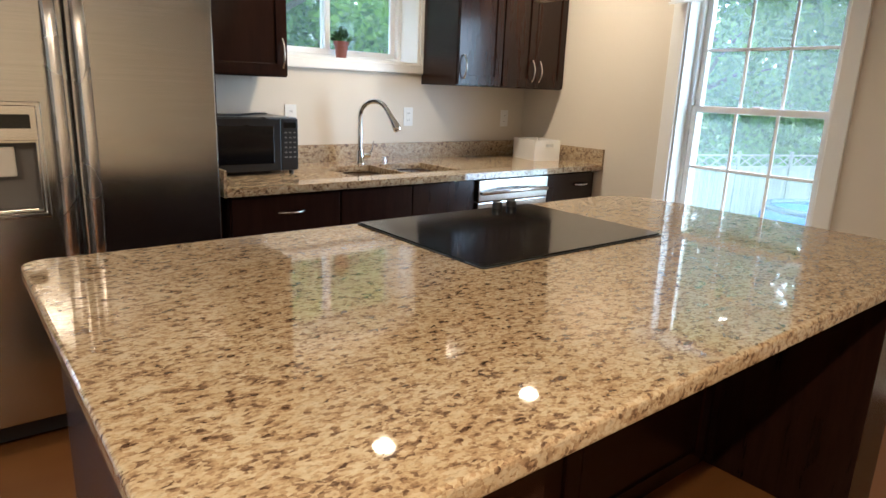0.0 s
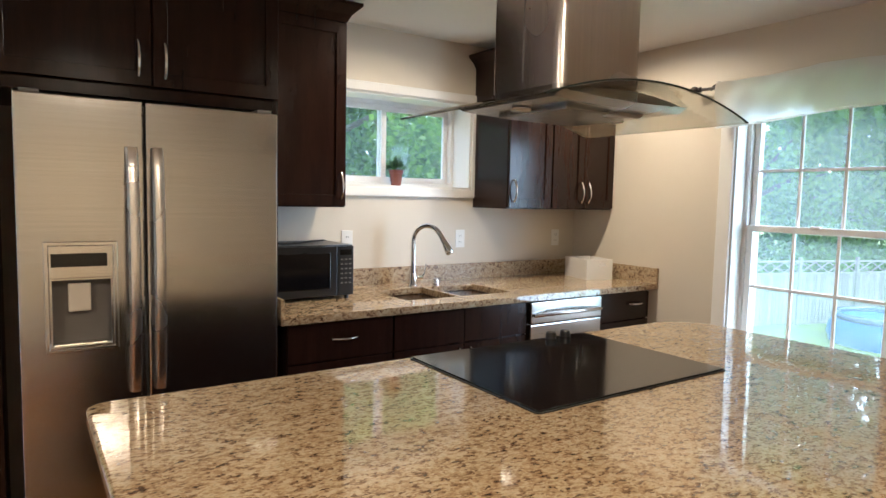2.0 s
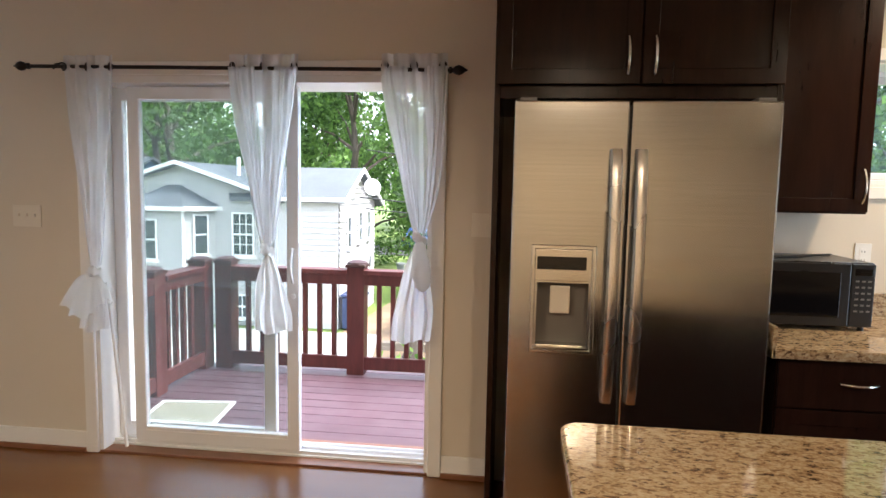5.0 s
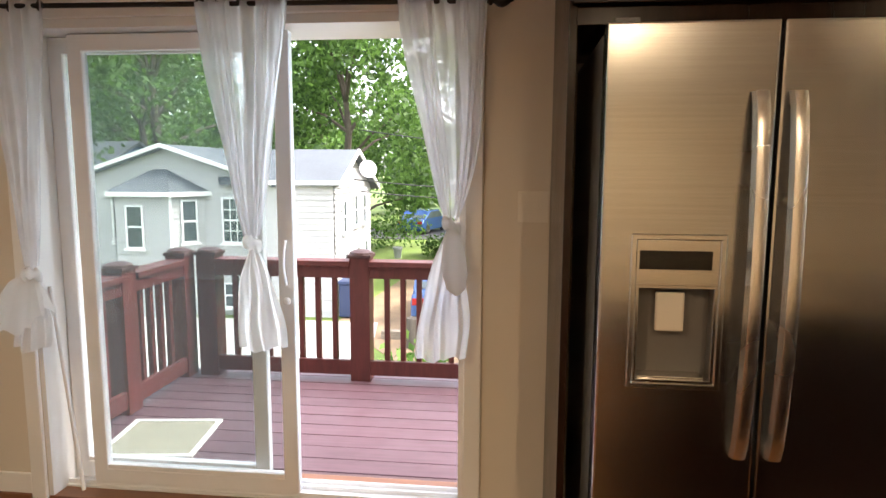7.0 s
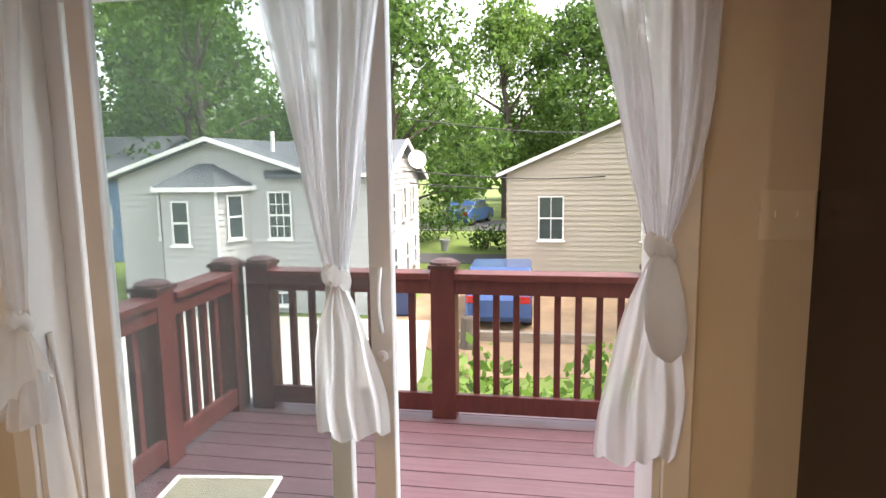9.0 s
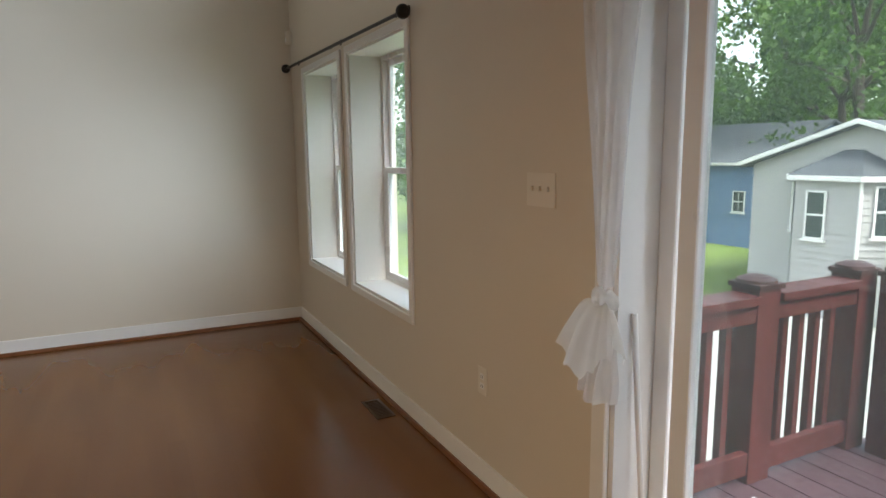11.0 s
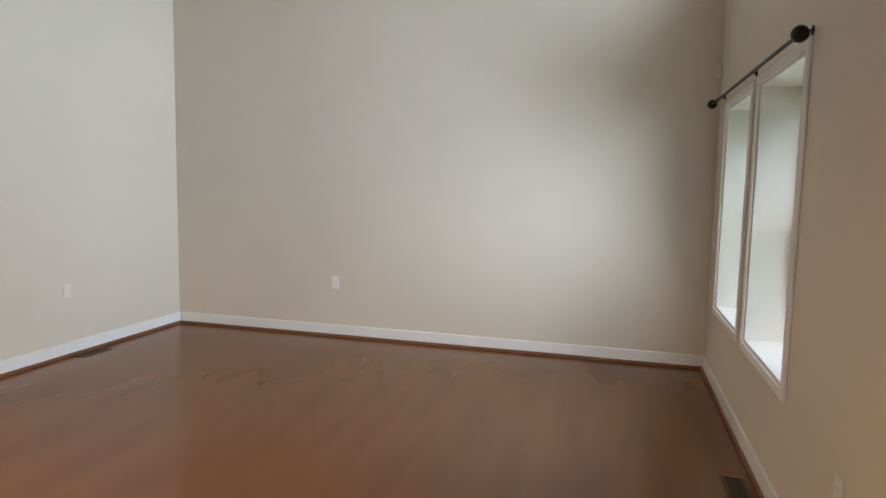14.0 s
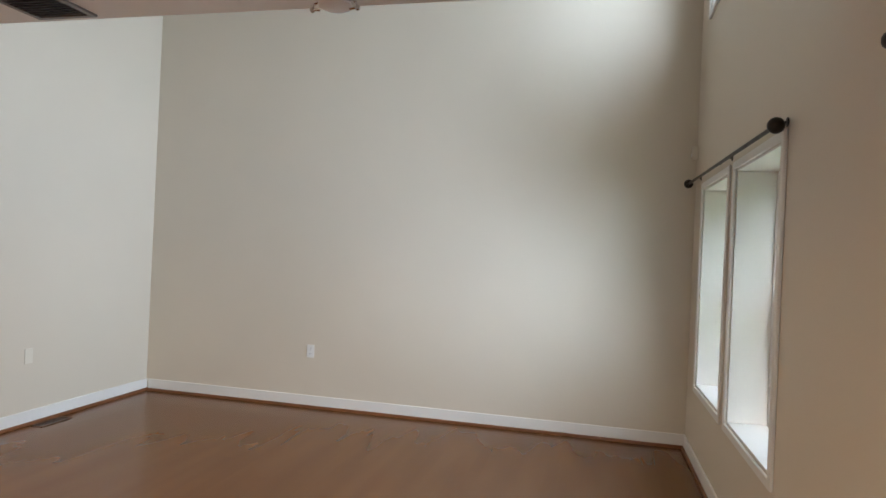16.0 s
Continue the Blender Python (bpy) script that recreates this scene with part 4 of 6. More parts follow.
# potted plant on the sill
pp = thing("potted_plant", (2.10, N + 0.10, 1.512), "small green succulent in a reddish clay pot", "plant")
part("pot", lathe([(0.030, 0), (0.040, 0.075), (0.045, 0.076), (0.046, 0.098), (0.040, 0.098), (0.038, 0.085)], (2.10, N + 0.10, 1.512), (0, 0, 1), 20), TERRA, pp, smooth=True)
part("soil", lathe([(0.038, 0), (0.036, 0.004), (0.0, 0.006)], (2.10, N + 0.10, 1.595), (0, 0, 1), 16), SOIL, pp)
rnd = random.Random(5)
bm = bmesh.new()
for k in range(110):
    a, el, r = rnd.uniform(0, 6.28), rnd.uniform(0.1, 1.5), rnd.uniform(0.015, 0.06)
    c = Vector((2.10, N + 0.10, 1.605)) + Vector((math.cos(a) * math.cos(el), math.sin(a) * math.cos(el), math.sin(el) * 1.15)) * r
    d = (c - Vector((2.10, N + 0.10, 1.59))).normalized()
    s, u = d.orthogonal().normalized(), None
    u = d.cross(s)
    L, w = rnd.uniform(0.022, 0.04), rnd.uniform(0.007, 0.011)
    vs = [bm.verts.new(p) for p in (c - s * w * 0.5, c + s * w * 0.5, c + d * L * 0.6 + s * w, c + d * L, c + d * L * 0.6 - s * w, c + d * L * 0.4 + u * w * 0.7)]
    for q in ((0, 1, 5), (1, 2, 5), (2, 3, 5), (3, 4, 5), (4, 0, 5), (0, 4, 3), (0, 3, 2), (0, 2, 1)):
        bm.faces.new([vs[i] for i in q])
part("leaves", bm, PLANT, pp)

# ---- refrigerator ----
fr = thing("refrigerator", (0.593, 3.05, 0.0), "stainless steel side-by-side refrigerator with a water dispenser", "refrigerator")
part("body", box((0.146, 2.765, 0.05), (1.040, 3.43, 1.765), 0.004), DARKGREY, fr)
part("grille", box((0.16, 2.74, 0.02), (1.03, 2.765, 0.095), 0.003), BLACKPL, fr)
FY = 2.68
DX0, DX1, DZ0, DZ1 = 0.216, 0.446, 0.868, 1.264


def soft_edges(bm, x0, x1, z0, z1, r):
    """Rounds the outer rim of a door front."""
    def rim(v):
        return abs(v.co.x - x0) < 1e-4 or abs(v.co.x - x1) < 1e-4 or abs(v.co.z - z0) < 1e-4 or abs(v.co.z - z1) < 1e-4
    hit = [e for e in bm.edges if all(rim(v) and v.co.y < FY + 1e-4 for v in e.verts) and (abs(e.verts[0].co.x - e.verts[1].co.x) < 1e-4 and min(abs(e.verts[0].co.x - x0), abs(e.verts[0].co.x - x1)) < 1e-4 or abs(e.verts[0].co.z - e.verts[1].co.z) < 1e-4 and min(abs(e.verts[0].co.z - z0), abs(e.verts[0].co.z - z1)) < 1e-4)]
    bmesh.ops.bevel(bm, geom=hit, offset=r, segments=2, profile=0.6, affect="EDGES")
    return bm


dl = part("freezer_door", soft_edges(pierced("y", FY, 0.075, 0.142, 0.538, 0.105, 1.771, [(DX0 + 0.004, DX1 - 0.004, DZ0 + 0.004, DZ1 - 0.004)]), 0.142, 0.538, 0.105, 1.771, 0.006), STEEL, fr)
dsp = part("dispenser", ring_frame("y", FY - 0.004, 0.02, DX0, DX1, DZ0, DZ1, 0.016, 0.003), NICKEL, dl, "grey ice and water dispenser")
part("fascia", box((DX0 + 0.016, FY - 0.002, 1.135), (DX1 - 0.016, FY + 0.012, DZ1 - 0.016), 0.001), NICKEL, dsp)
part("display", box((0.238, FY - 0.005, 1.175), (0.412, FY - 0.001, 1.222), 0.001), BLACKGLASS, dsp)
bm = ring_frame("y", FY + 0.0, 0.012, DX0 + 0.016, DX1 - 0.016, DZ0 + 0.016, 1.135, 0.008, 0.001)
part("cavity_rim", bm, NICKEL, dsp)
bm = bmesh.new()
q = [bm.verts.new((x, y, z)) for x in (0.2325, 0.4295) for y in (FY + 0.012, FY + 0.066) for z in (DZ0 + 0.016, 1.134)]
for f in ((2, 3, 7, 6), (0, 1, 3, 2), (4, 6, 7, 5), (0, 2, 6, 4), (1, 5, 7, 3)):
    bm.faces.new([q[i] for i in f])
part("cavity", bm, GREYPL, dsp)
part("paddle", box((0.289, FY + 0.03, 1.01), (0.361, FY + 0.045, 1.112), 0.006), PLASTIC, dsp, "pale dispenser paddle")
part("drip_tray", box((0.245, FY + 0.008, DZ0 + 0.022), (0.41, FY + 0.06, DZ0 + 0.03), 0.002), NICKEL, dsp)
drr = part("fridge_door", box((0.546, FY, 0.105), (1.043, FY + 0.075, 1.771), 0.007), STEEL, fr)
for hx, par in ((0.497, dl), (0.582, drr)):
    own = bmesh.new()
    rows = []
    for k in range(25):
        f = k / 24
        z = 0.70 + 0.905 * f
        bow = 0.018 + 0.040 * math.sin(math.pi * f) ** 0.55
        wd = 0.021
        rows.append([own.verts.new(p) for p in ((hx - wd, FY - bow + 0.012, z), (hx - wd * 0.7, FY - bow - 0.004, z), (hx, FY - bow - 0.009, z), (hx + wd * 0.7, FY - bow - 0.004, z), (hx + wd, FY - bow + 0.012, z))])
    for r0, r1 in zip(rows, rows[1:]):
        for k in range(5):
            own.faces.new((r0[k], r0[(k + 1) % 5], r1[(k + 1) % 5], r1[k]))
    own.faces.new(rows[0][::-1])
    own.faces.new(rows[-1])
    own = box((hx - 0.014, FY - 0.016, 0.70), (hx + 0.014, FY, 0.735), 0.003, own)
    own = box((hx - 0.014, FY - 0.016, 1.575), (hx + 0.014, FY, 1.605), 0.003, own)
    part("handle", own, STEEL_V, par, "long bowed steel handle", True)
for x in (0.25, 0.93):
    part("foot", lathe([(0.02, 0), (0.02, 0.05)], (x, 2.83, 0.0), (0, 0, 1), 12), BLACKPL, fr)
    part("foot", lathe([(0.02, 0), (0.02, 0.05)], (x, 3.36, 0.0), (0, 0, 1), 12), BLACKPL, fr)
for x in (0.19, 0.995):
    part("hinge_cover", box((x - 0.03, 2.70, 1.7655), (x + 0.03, 2.82, 1.785), 0.004), DARKGREY, fr)

# ---- island ----
il = thing("kitchen_island", (1.45, 1.23, 0.0), "dark espresso kitchen island with an overhanging granite top", "island")
part("worktop", prism(rounded(0.283, 0.595, 2.635, 1.862, (0.05, 0.22, 0.22, 0.05), 10), 0.887, 0.925, 2, 0.008), GRANITE, il, "polished cream and brown speckled granite")
part("body", box((0.34, 1.175, 0.10), (2.58, 1.83, 0.886), 0.003), CAB, il)
part("plinth", box((0.38, 1.175, 0.0), (2.54, 1.77, 0.10), 0.002), CAB, il)
part("end_cabinet", box((0.34, 0.665, 0.0), (0.80, 1.174, 0.886), 0.003), CAB, il)
part("support_panel", box((2.345, 0.675, 0.0), (2.58, 1.174, 0.886), 0.003), CAB, il)
shaker("end_door", 0.348, 0.792, 0.06, 0.875, 0.644, il, 0.07)
for k in range(2):
    x0 = 0.806 + 0.768 * k
    shaker("back_panel", x0, x0 + 0.764, 0.012, 0.875, 1.154, il, 0.07)
ck = thing("cooktop", (1.595, 1.546, 0.925), "black glass electric cooktop set into the granite", "cooktop")
part("glass", prism(rounded(1.206, 1.245, 1.985, 1.845, [0.012] * 4, 4), 0.9255, 0.9325, 2, 0.002), BLACKGLASS, ck)
part("rim", prism(rounded(1.200, 1.239, 1.991, 1.851, [0.014] * 4, 4), 0.9252, 0.9285, 2), BLACKPL, ck)
for x in (1.795, 1.868):
    part("knob", lathe([(0.020, 0), (0.020, 0.014), (0.017, 0.024), (0.010, 0.026)], (x, 1.822, 0.9325), (0, 0, 1), 18), BLACKPL, ck, "black control knob", True)

il.location += Vector((-0.010, -0.008, 0))
ck.location += Vector((-0.016, -0.012, 0))

# ---- range hood ----
HX, HY_ = 1.60, 1.57
hd = thing("range_hood", (HX, HY_, 1.66), "stainless island range hood with a curved glass canopy", "range hood")
own = bmesh.new()
NX, HWX, HWY = 24, 0.42, 0.335


def arch(x):
    f = (x - HX) / HWX
    return 1.69 + 0.072 * (1 - f * f)


rows = []
for k in range(NX + 1):
    x = HX - HWX + 2 * HWX * k / NX
    rows.append([own.verts.new((x, y, arch(x) + dz)) for y, dz in ((HY_ - HWY, 0), (HY_ + HWY, 0), (HY_ + HWY, 0.006), (HY_ - HWY, 0.006))])
for r0, r1 in zip(rows, rows[1:]):
    own.faces.new((r0[0], r1[0], r1[1], r0[1]))
    own.faces.new((r0[3], r0[2], r1[2], r1[3]))
gls = part("glass_canopy", own, HOODGLASS, hd, "curved clear glass")
for y in (HY_ - HWY, HY_ + HWY):
    part("glass_edge", tube([(HX - HWX + 2 * HWX * k / NX, y, arch(HX - HWX + 2 * HWX * k / NX) + 0.003) for k in range(NX + 1)], 0.0032, 6), EDGEGLASS, gls)
for sx in (-1, 1):
    part("glass_edge", tube([(HX + sx * HWX, HY_ - HWY, 1.693), (HX + sx * HWX, HY_ + HWY, 1.693)], 0.003, 6), HOODGLASS, gls)
own = bmesh.new()
rows = []
BX, BY = 0.265, 0.205
for k in range(17):
    x = HX - 0.005 - BX + 2 * BX * k / 16
    f = abs(k / 8 - 1)
    zb = 1.710 + 0.008 * f ** 2
    rows.append([own.verts.new(p) for p in ((x, HY_ - BY - 0.03, zb + 0.016), (x, HY_ - BY, zb), (x, HY_ + BY, zb), (x, HY_ + BY + 0.03, zb + 0.016), (x, HY_ + BY + 0.02, arch(x) - 0.004), (x, HY_ - BY - 0.02, arch(x) - 0.004))])
for r0, r1 in zip(rows, rows[1:]):
    for k in range(6):
        own.faces.new((r0[k], r0[(k + 1) % 6], r1[(k + 1) % 6], r1[k]))
own.faces.new(rows[0][::-1])
own.faces.new(rows[-1])
bmesh.ops.recalc_face_normals(own, faces=own.faces[:])
part("canopy_body", own, HOODSTEEL, hd)
part("filter", box((HX - 0.17, HY_ - 0.15, 1.700), (HX + 0.16, HY_ + 0.15, 1.714), 0.004), HOODSTEEL, hd, "grey metal grease filter")
for x in (HX - 0.205, HX + 0.20):
    part("lamp", lathe([(0.03, 0), (0.03, 0.006), (0.02, 0.008)], (x, HY_, 1.712), (0, 0, -1), 18), PLASTIC, hd, "small round hood lamp, unlit", True)
CX, CY, CA, CB = 1.575, 1.577, 0.171, 0.1555
part("lower_chimney", prism(rounded(CX - CA, CY - CB, CX + CA, CY + CB, [0.03] * 4, 8), 1.755, 2.12, 2), STEEL_V, hd, smooth=True)
part("upper_chimney", prism(rounded(CX - CA + 0.004, CY - CB + 0.004, CX + CA - 0.004, CY + CB - 0.004, [0.03] * 4, 8), 2.12, LOW - 0.001, 2), STEEL_V, hd, smooth=True)
part("seam", box((CX - CA - 0.0015, CY - 0.002, 1.79), (CX - CA + 0.001, CY + 0.002, LOW - 0.002)), DARKGREY, hd)
part("screw", lathe([(0.005, 0), (0.004, 0.002)], (CX - CA, CY - 0.02, 2.0), (-1, 0, 0), 10), CHROME, hd)
part("chimney_collar", prism(rounded(CX - CA - 0.005, CY - CB - 0.005, CX + CA + 0.005, CY + CB + 0.005, [0.03] * 4, 6), 1.748, 1.768, 2), STEEL, hd)


# ---- lamps and fittings ----
def downlight(x, y, watts, z=LOW):
    t = thing("downlight", (x, y, z), "round white recessed ceiling light, lit warm", "ceiling light", "kitchen downlights")
    part("trim_ring", lathe([(0.058, 0.0), (0.085, 0.0), (0.083, -0.008), (0.060, -0.010), (0.058, -0.004)], (x, y, z - 0.001), (0, 0, 1), 28), TRIM, t, smooth=True)
    part("lens", lathe([(0.058, 0), (0.058, -0.003), (0.02, -0.004)], (x, y, z - 0.002), (0, 0, 1), 24), LAMPFACE, t, "glowing warm lens")
    lamp = new("downlight_glow", bpy.data.lights.new("downlight_glow", "AREA"))
    lamp.data.shape, lamp.data.size, lamp.data.energy, lamp.data.color = "DISK", 0.05, watts, (1.0, 0.73, 0.42)
    lamp.data.spread = radians(164)
    lamp.location = (0, 0, -0.012)
    lamp.parent = t


# The last two are unseen, added to brighten the fridge and dining walls.
for x, y, watts in ((1.88, 2.70, 1.3), (3.0, 2.68, 1.1), (0.6, -0.3, 4.5), (-1.2, 0.3, 4.8)):
    downlight(x, y, watts)


def plate(name, axis, at, label, gangs, kind):
    """A wall plate with toggles or sockets. axis: way it faces."""
    o = Vector(axis)
    side = Vector((0, 0, 1)).cross(o)
    c = Vector(at)
    w, h = 0.035 + 0.023 * (gangs - 1), 0.0575
    t = thing(name, c, label, "socket" if kind == "socket" else ("switch" if kind == "switch" else "wall plate"))

    def B(u0, u1, v0, v1, d0, d1, bev=0.001):
        p, q = c + side * u0 + o * d0, c + side * u1 + o * d1
        return box([min(a, b) for a, b in zip(p, q)][:2] + [c.z + v0], [max(a, b) for a, b in zip(p, q)][:2] + [c.z + v1], bev)
    part("plate", B(-w, w, -h, h, 0.0005, 0.006, 0.0015), TRIM if kind == "socket" and "painted" not in label else PLASTIC, t)
    for g in range(gangs):
        u = (g - (gangs - 1) / 2) * 0.046
        if kind == "switch":
            part("toggle", B(u - 0.005, u + 0.005, -0.004, 0.012, 0.006, 0.016), PLASTIC, t)
        elif kind == "socket":
            for v in (-0.02, 0.02):
                part("socket_face", B(u - 0.016, u + 0.016, v - 0.013, v + 0.013, 0.006, 0.008), TRIM, t)
                for s in (-0.006, 0.006):
                    part("slot", B(u + s - 0.0012, u + s + 0.0012, v - 0.005, v + 0.005, 0.008, 0.0084, 0), BLACKPL, t)
    return t


plate("switch_plate", (0, -1, 0), (0.0, N, 1.282), "ivory double light switch beside the fridge housing", 2, "switch")
plate("switch_plate", (0, -1, 0), (-2.414, N, 1.27), "ivory triple light switch beside the patio door", 3, "switch")
plate("wall_socket", (0, -1, 0), (1.722, N, 1.187), "white double socket above the worktop", 1, "socket")
plate("wall_socket", (0, -1, 0), (2.525, N, 1.182), "white double socket above the worktop", 1, "socket")
plate("wall_socket", (0, -1, 0), (3.37, N, 1.175), "white double socket above the worktop", 1, "socket")
plate("wall_socket", (0, -1, 0), (-2.81, N, 0.46), "painted-over low wall socket", 1, "socket")
plate("wall_socket", (1, 0, 0), (W, 0.242, 0.51), "ivory wall socket on the beige wall", 1, "socket")
plate("wall_plate", (0, 1, 0), (-4.575, S, 0.53), "blank ivory wall plate", 1, "blank")
sn = thing("motion_sensor", (W + 0.05, N - 0.03, 2.33), "small white alarm sensor in the corner", "sensor")
part("housing", box((W + 0.02, N - 0.045, 2.275), (W + 0.075, N - 0.001, 2.375), 0.01), PLASTIC, sn)
part("lens", box((W + 0.03, N - 0.049, 2.29), (W + 0.065, N - 0.044, 2.32), 0.002), TRIM, sn)


def register(name, x0, x1, y0, y1, label):
    t = thing(name, ((x0 + x1) / 2, (y0 + y1) / 2, 0.0), label, "floor vent", "floor vents")
    bm = None
    for lo, hi in (((x0, y0), (x1, y0 + 0.014)), ((x0, y1 - 0.014), (x1, y1)), ((x0, y0 + 0.014), (x0 + 0.016, y1 - 0.014)), ((x1 - 0.016, y0 + 0.014), (x1, y1 - 0.014))):
        bm = box((*lo, 0.0005), (*hi, 0.006), 0.001, bm)
    part("frame", bm, BROWNMETAL, t)
    # flat black sheet painting the darkness of the duct under the slats
    part("well", box((x0 + 0.016, y0 + 0.014, 0.0005), (x1 - 0.016, y1 - 0.014, 0.0015)), BLACKPL, t)
    n = 12
    for k in range(n):
        x = x0 + 0.016 + (x1 - x0 - 0.032) * (k + 0.5) / n
        part("slat", box((x - 0.003, y0 + 0.014, 0.0015), (x + 0.003, y1 - 0.014, 0.0045)), BROWNMETAL, t)


register("floor_vent", -3.90, -3.64, 3.29, 3.395, "brown metal floor vent by the window wall")
register("floor_vent", -4.865, -4.58, -1.415, -1.31, "brown metal floor vent by the plain wall")

cv = thing("ceiling_vent", (-2.78, 0.43, LOW), "grey slatted air vent in the kitchen ceiling", "ceiling vent")
bm = None
VX0, VX1, VY0, VY1 = -2.90, -2.66, 0.28, 0.58
for lo, hi in (((VX0, VY0), (VX1, VY0 + 0.025)), ((VX0, VY1 - 0.025), (VX1, VY1)), ((VX0, VY0 + 0.025), (VX0 + 0.025, VY1 - 0.025)), ((VX1 - 0.025, VY0 + 0.025), (VX1, VY1 - 0.025))):
    bm = box((*lo, LOW - 0.012), (*hi, LOW - 0.0005), 0.002, bm)
part("frame", bm, GREYPL, cv)
# black sheet above the slats, the duct's shade put in as colour
part("well", box((VX0 + 0.025, VY0 + 0.025, LOW - 0.003), (VX1 - 0.025, VY1 - 0.025, LOW - 0.0005)), BLACKPL, cv)
for k in range(8):
    x = VX0 + 0.035 + 0.0235 * k
    part("slat", prism([(x, LOW - 0.004), (x + 0.012, LOW - 0.014), (x + 0.015, LOW - 0.014), (x + 0.003, LOW - 0.004)], VY0 + 0.025, VY1 - 0.025, 1), GREYPL, cv)

cl = thing("ceiling_light", (-2.86, 1.69, LOW), "small unlit ceiling light with chrome arms and white glass", "ceiling light")
part("canopy", lathe([(0.055, 0.0), (0.055, -0.008), (0.045, -0.014), (0.02, -0.016)], (-2.86, 1.69, LOW - 0.0005), (0, 0, 1), 24), CHROME, cl, smooth=True)
part("diffuser", lathe([(0.02, 0.0), (0.062, -0.004), (0.066, -0.016), (0.05, -0.026), (0.0, -0.030)], (-2.86, 1.69, LOW - 0.014), (0, 0, 1), 24), TRIM, cl, "white glass", True)
for sy in (-1, 1):
    part("arm", tube([(-2.86, 1.69 + sy * 0.05, LOW - 0.008), (-2.86, 1.69 + sy * 0.085, LOW - 0.018), (-2.86, 1.69 + sy * 0.09, LOW - 0.04), (-2.86, 1.69 + sy * 0.06, LOW - 0.044)], 0.005, 8), CHROME, cl, smooth=True)
    part("finial", lathe([(0.004, 0), (0.010, 0.004), (0.010, 0.014), (0.004, 0.02)], (-2.86, 1.69 + sy * 0.092, LOW - 0.052), (0, 0, 1), 12), CHROME, cl, smooth=True)

# paper shade bunched over the tall kitchen window
vs = thing("window_valance", (E - 0.075, 1.85, 2.0), "white paper valance bunched over the window rod", "valance")
own = bmesh.new()
rows = []
for j in range(15):
    f = j / 14
    row = []
    for i in range(37):
        s = i / 36
        y = 1.395 + s * 0.90
        zt, zb = 2.135 + 0.01 * math.sin(6 * s), 1.905 + 0.018 * math.sin(4 * s + 1) - 0.01 * s
        x = E - 0.075 - 0.035 * math.cos(math.pi * (f - 0.25) * 0.9) + 0.008 * math.sin(14 * s + 3 * f) + 0.006 * math.sin(31 * s - 5 * f)
        row.append(own.verts.new((x, y, zt + (zb - zt) * f)))
    rows.append(row)
for r0, r1 in zip(rows, rows[1:]):
    for i in range(36):
        own.faces.new((r0[i], r0[i + 1], r1[i + 1], r1[i]))
part("cloth", own, COTTON, vs, smooth=True)
part("hem", tube([(E - 0.078, 1.395 + 0.9 * k / 12, 1.905 + 0.018 * math.sin(4 * k / 12 + 1) - 0.01 * k / 12) for k in range(13)], 0.007, 8), COTTON, vs, "rolled lower edge", True)


# ---- deck ----
DZ, DN, DW_, DE = -0.115, 5.575, -2.60, 1.6
dk = thing("deck", (-0.6, 4.8, DZ), "red-brown stained wooden deck", "deck", kind="structure")
part("rim_joist", box((DW_, DN - 0.04, DZ - 0.26), (DE, DN, DZ - 0.03), 0.003), RAIL, dk)
part("rim_joist", box((DW_, N + 0.31, DZ - 0.26), (DW_ + 0.04, DN - 0.04, DZ - 0.03), 0.003), RAIL, dk)
y = N + THICK + 0.005
k = 0
rnd = random.Random(2)
while y < DN - 0.02:
    part("board", box((DW_ - 0.02, y, DZ - 0.03), (DE, min(y + 0.140, DN + 0.01), DZ - rnd.uniform(0, 0.002)), 0.004), DECK, dk)
    y += 0.146
for x, yy in ((DW_ + 0.1, DN - 0.1), (-0.6, DN - 0.1), (DE - 0.1, DN - 0.1), (DW_ + 0.1, N + 0.5)):
    part("support_post", box((x - 0.07, yy - 0.07, -2.6), (x + 0.07, yy + 0.07, DZ - 0.26), 0.004), RAIL, dk)


def rail_post(parent, x, y):
    h = 0.072
    p = part("post", box((x - h, y - h, DZ), (x + h, y + h, 0.79), 0.004), RAIL, parent)
    bm = box((x - h - 0.012, y - h - 0.012, 0.79), (x + h + 0.012, y + h + 0.012, 0.815), 0.004)
    bm = lathe([(0.088, 0), (0.085, 0.014), (0.05, 0.028), (0.0, 0.034)], (x, y, 0.815), (0, 0, 1), 16, bm)
    part("post_cap", bm, DARKRAIL, p, "dark turned post cap")


DARKRAIL = wood_mat("dark stained cap wood", (0.07, 0.028, 0.026), (0.045, 0.02, 0.018), 0.5, grain=(4, 4, 4))


def run_x(parent, x0, x1, y, first=None, pitch=0.12):
    part("top_rail", box((x0, y - 0.09, 0.73), (x1, y + 0.06, 0.77), 0.005), RAIL, parent)
    part("rail_board", box((x0, y - 0.065, 0.645), (x1, y - 0.027, 0.729), 0.004), RAIL, parent)
    part("bottom_rail", box((x0, y - 0.065, -0.07), (x1, y - 0.027, 0.038), 0.004), RAIL, parent)
    n = max(2, round((x1 - x0) / pitch))
    for k in range(1, n):
        x = x0 + (x1 - x0) * k / n
        part("baluster", box((x - 0.019, y - 0.026, -0.06), (x + 0.019, y + 0.012, 0.725), 0.003), RAIL, parent)


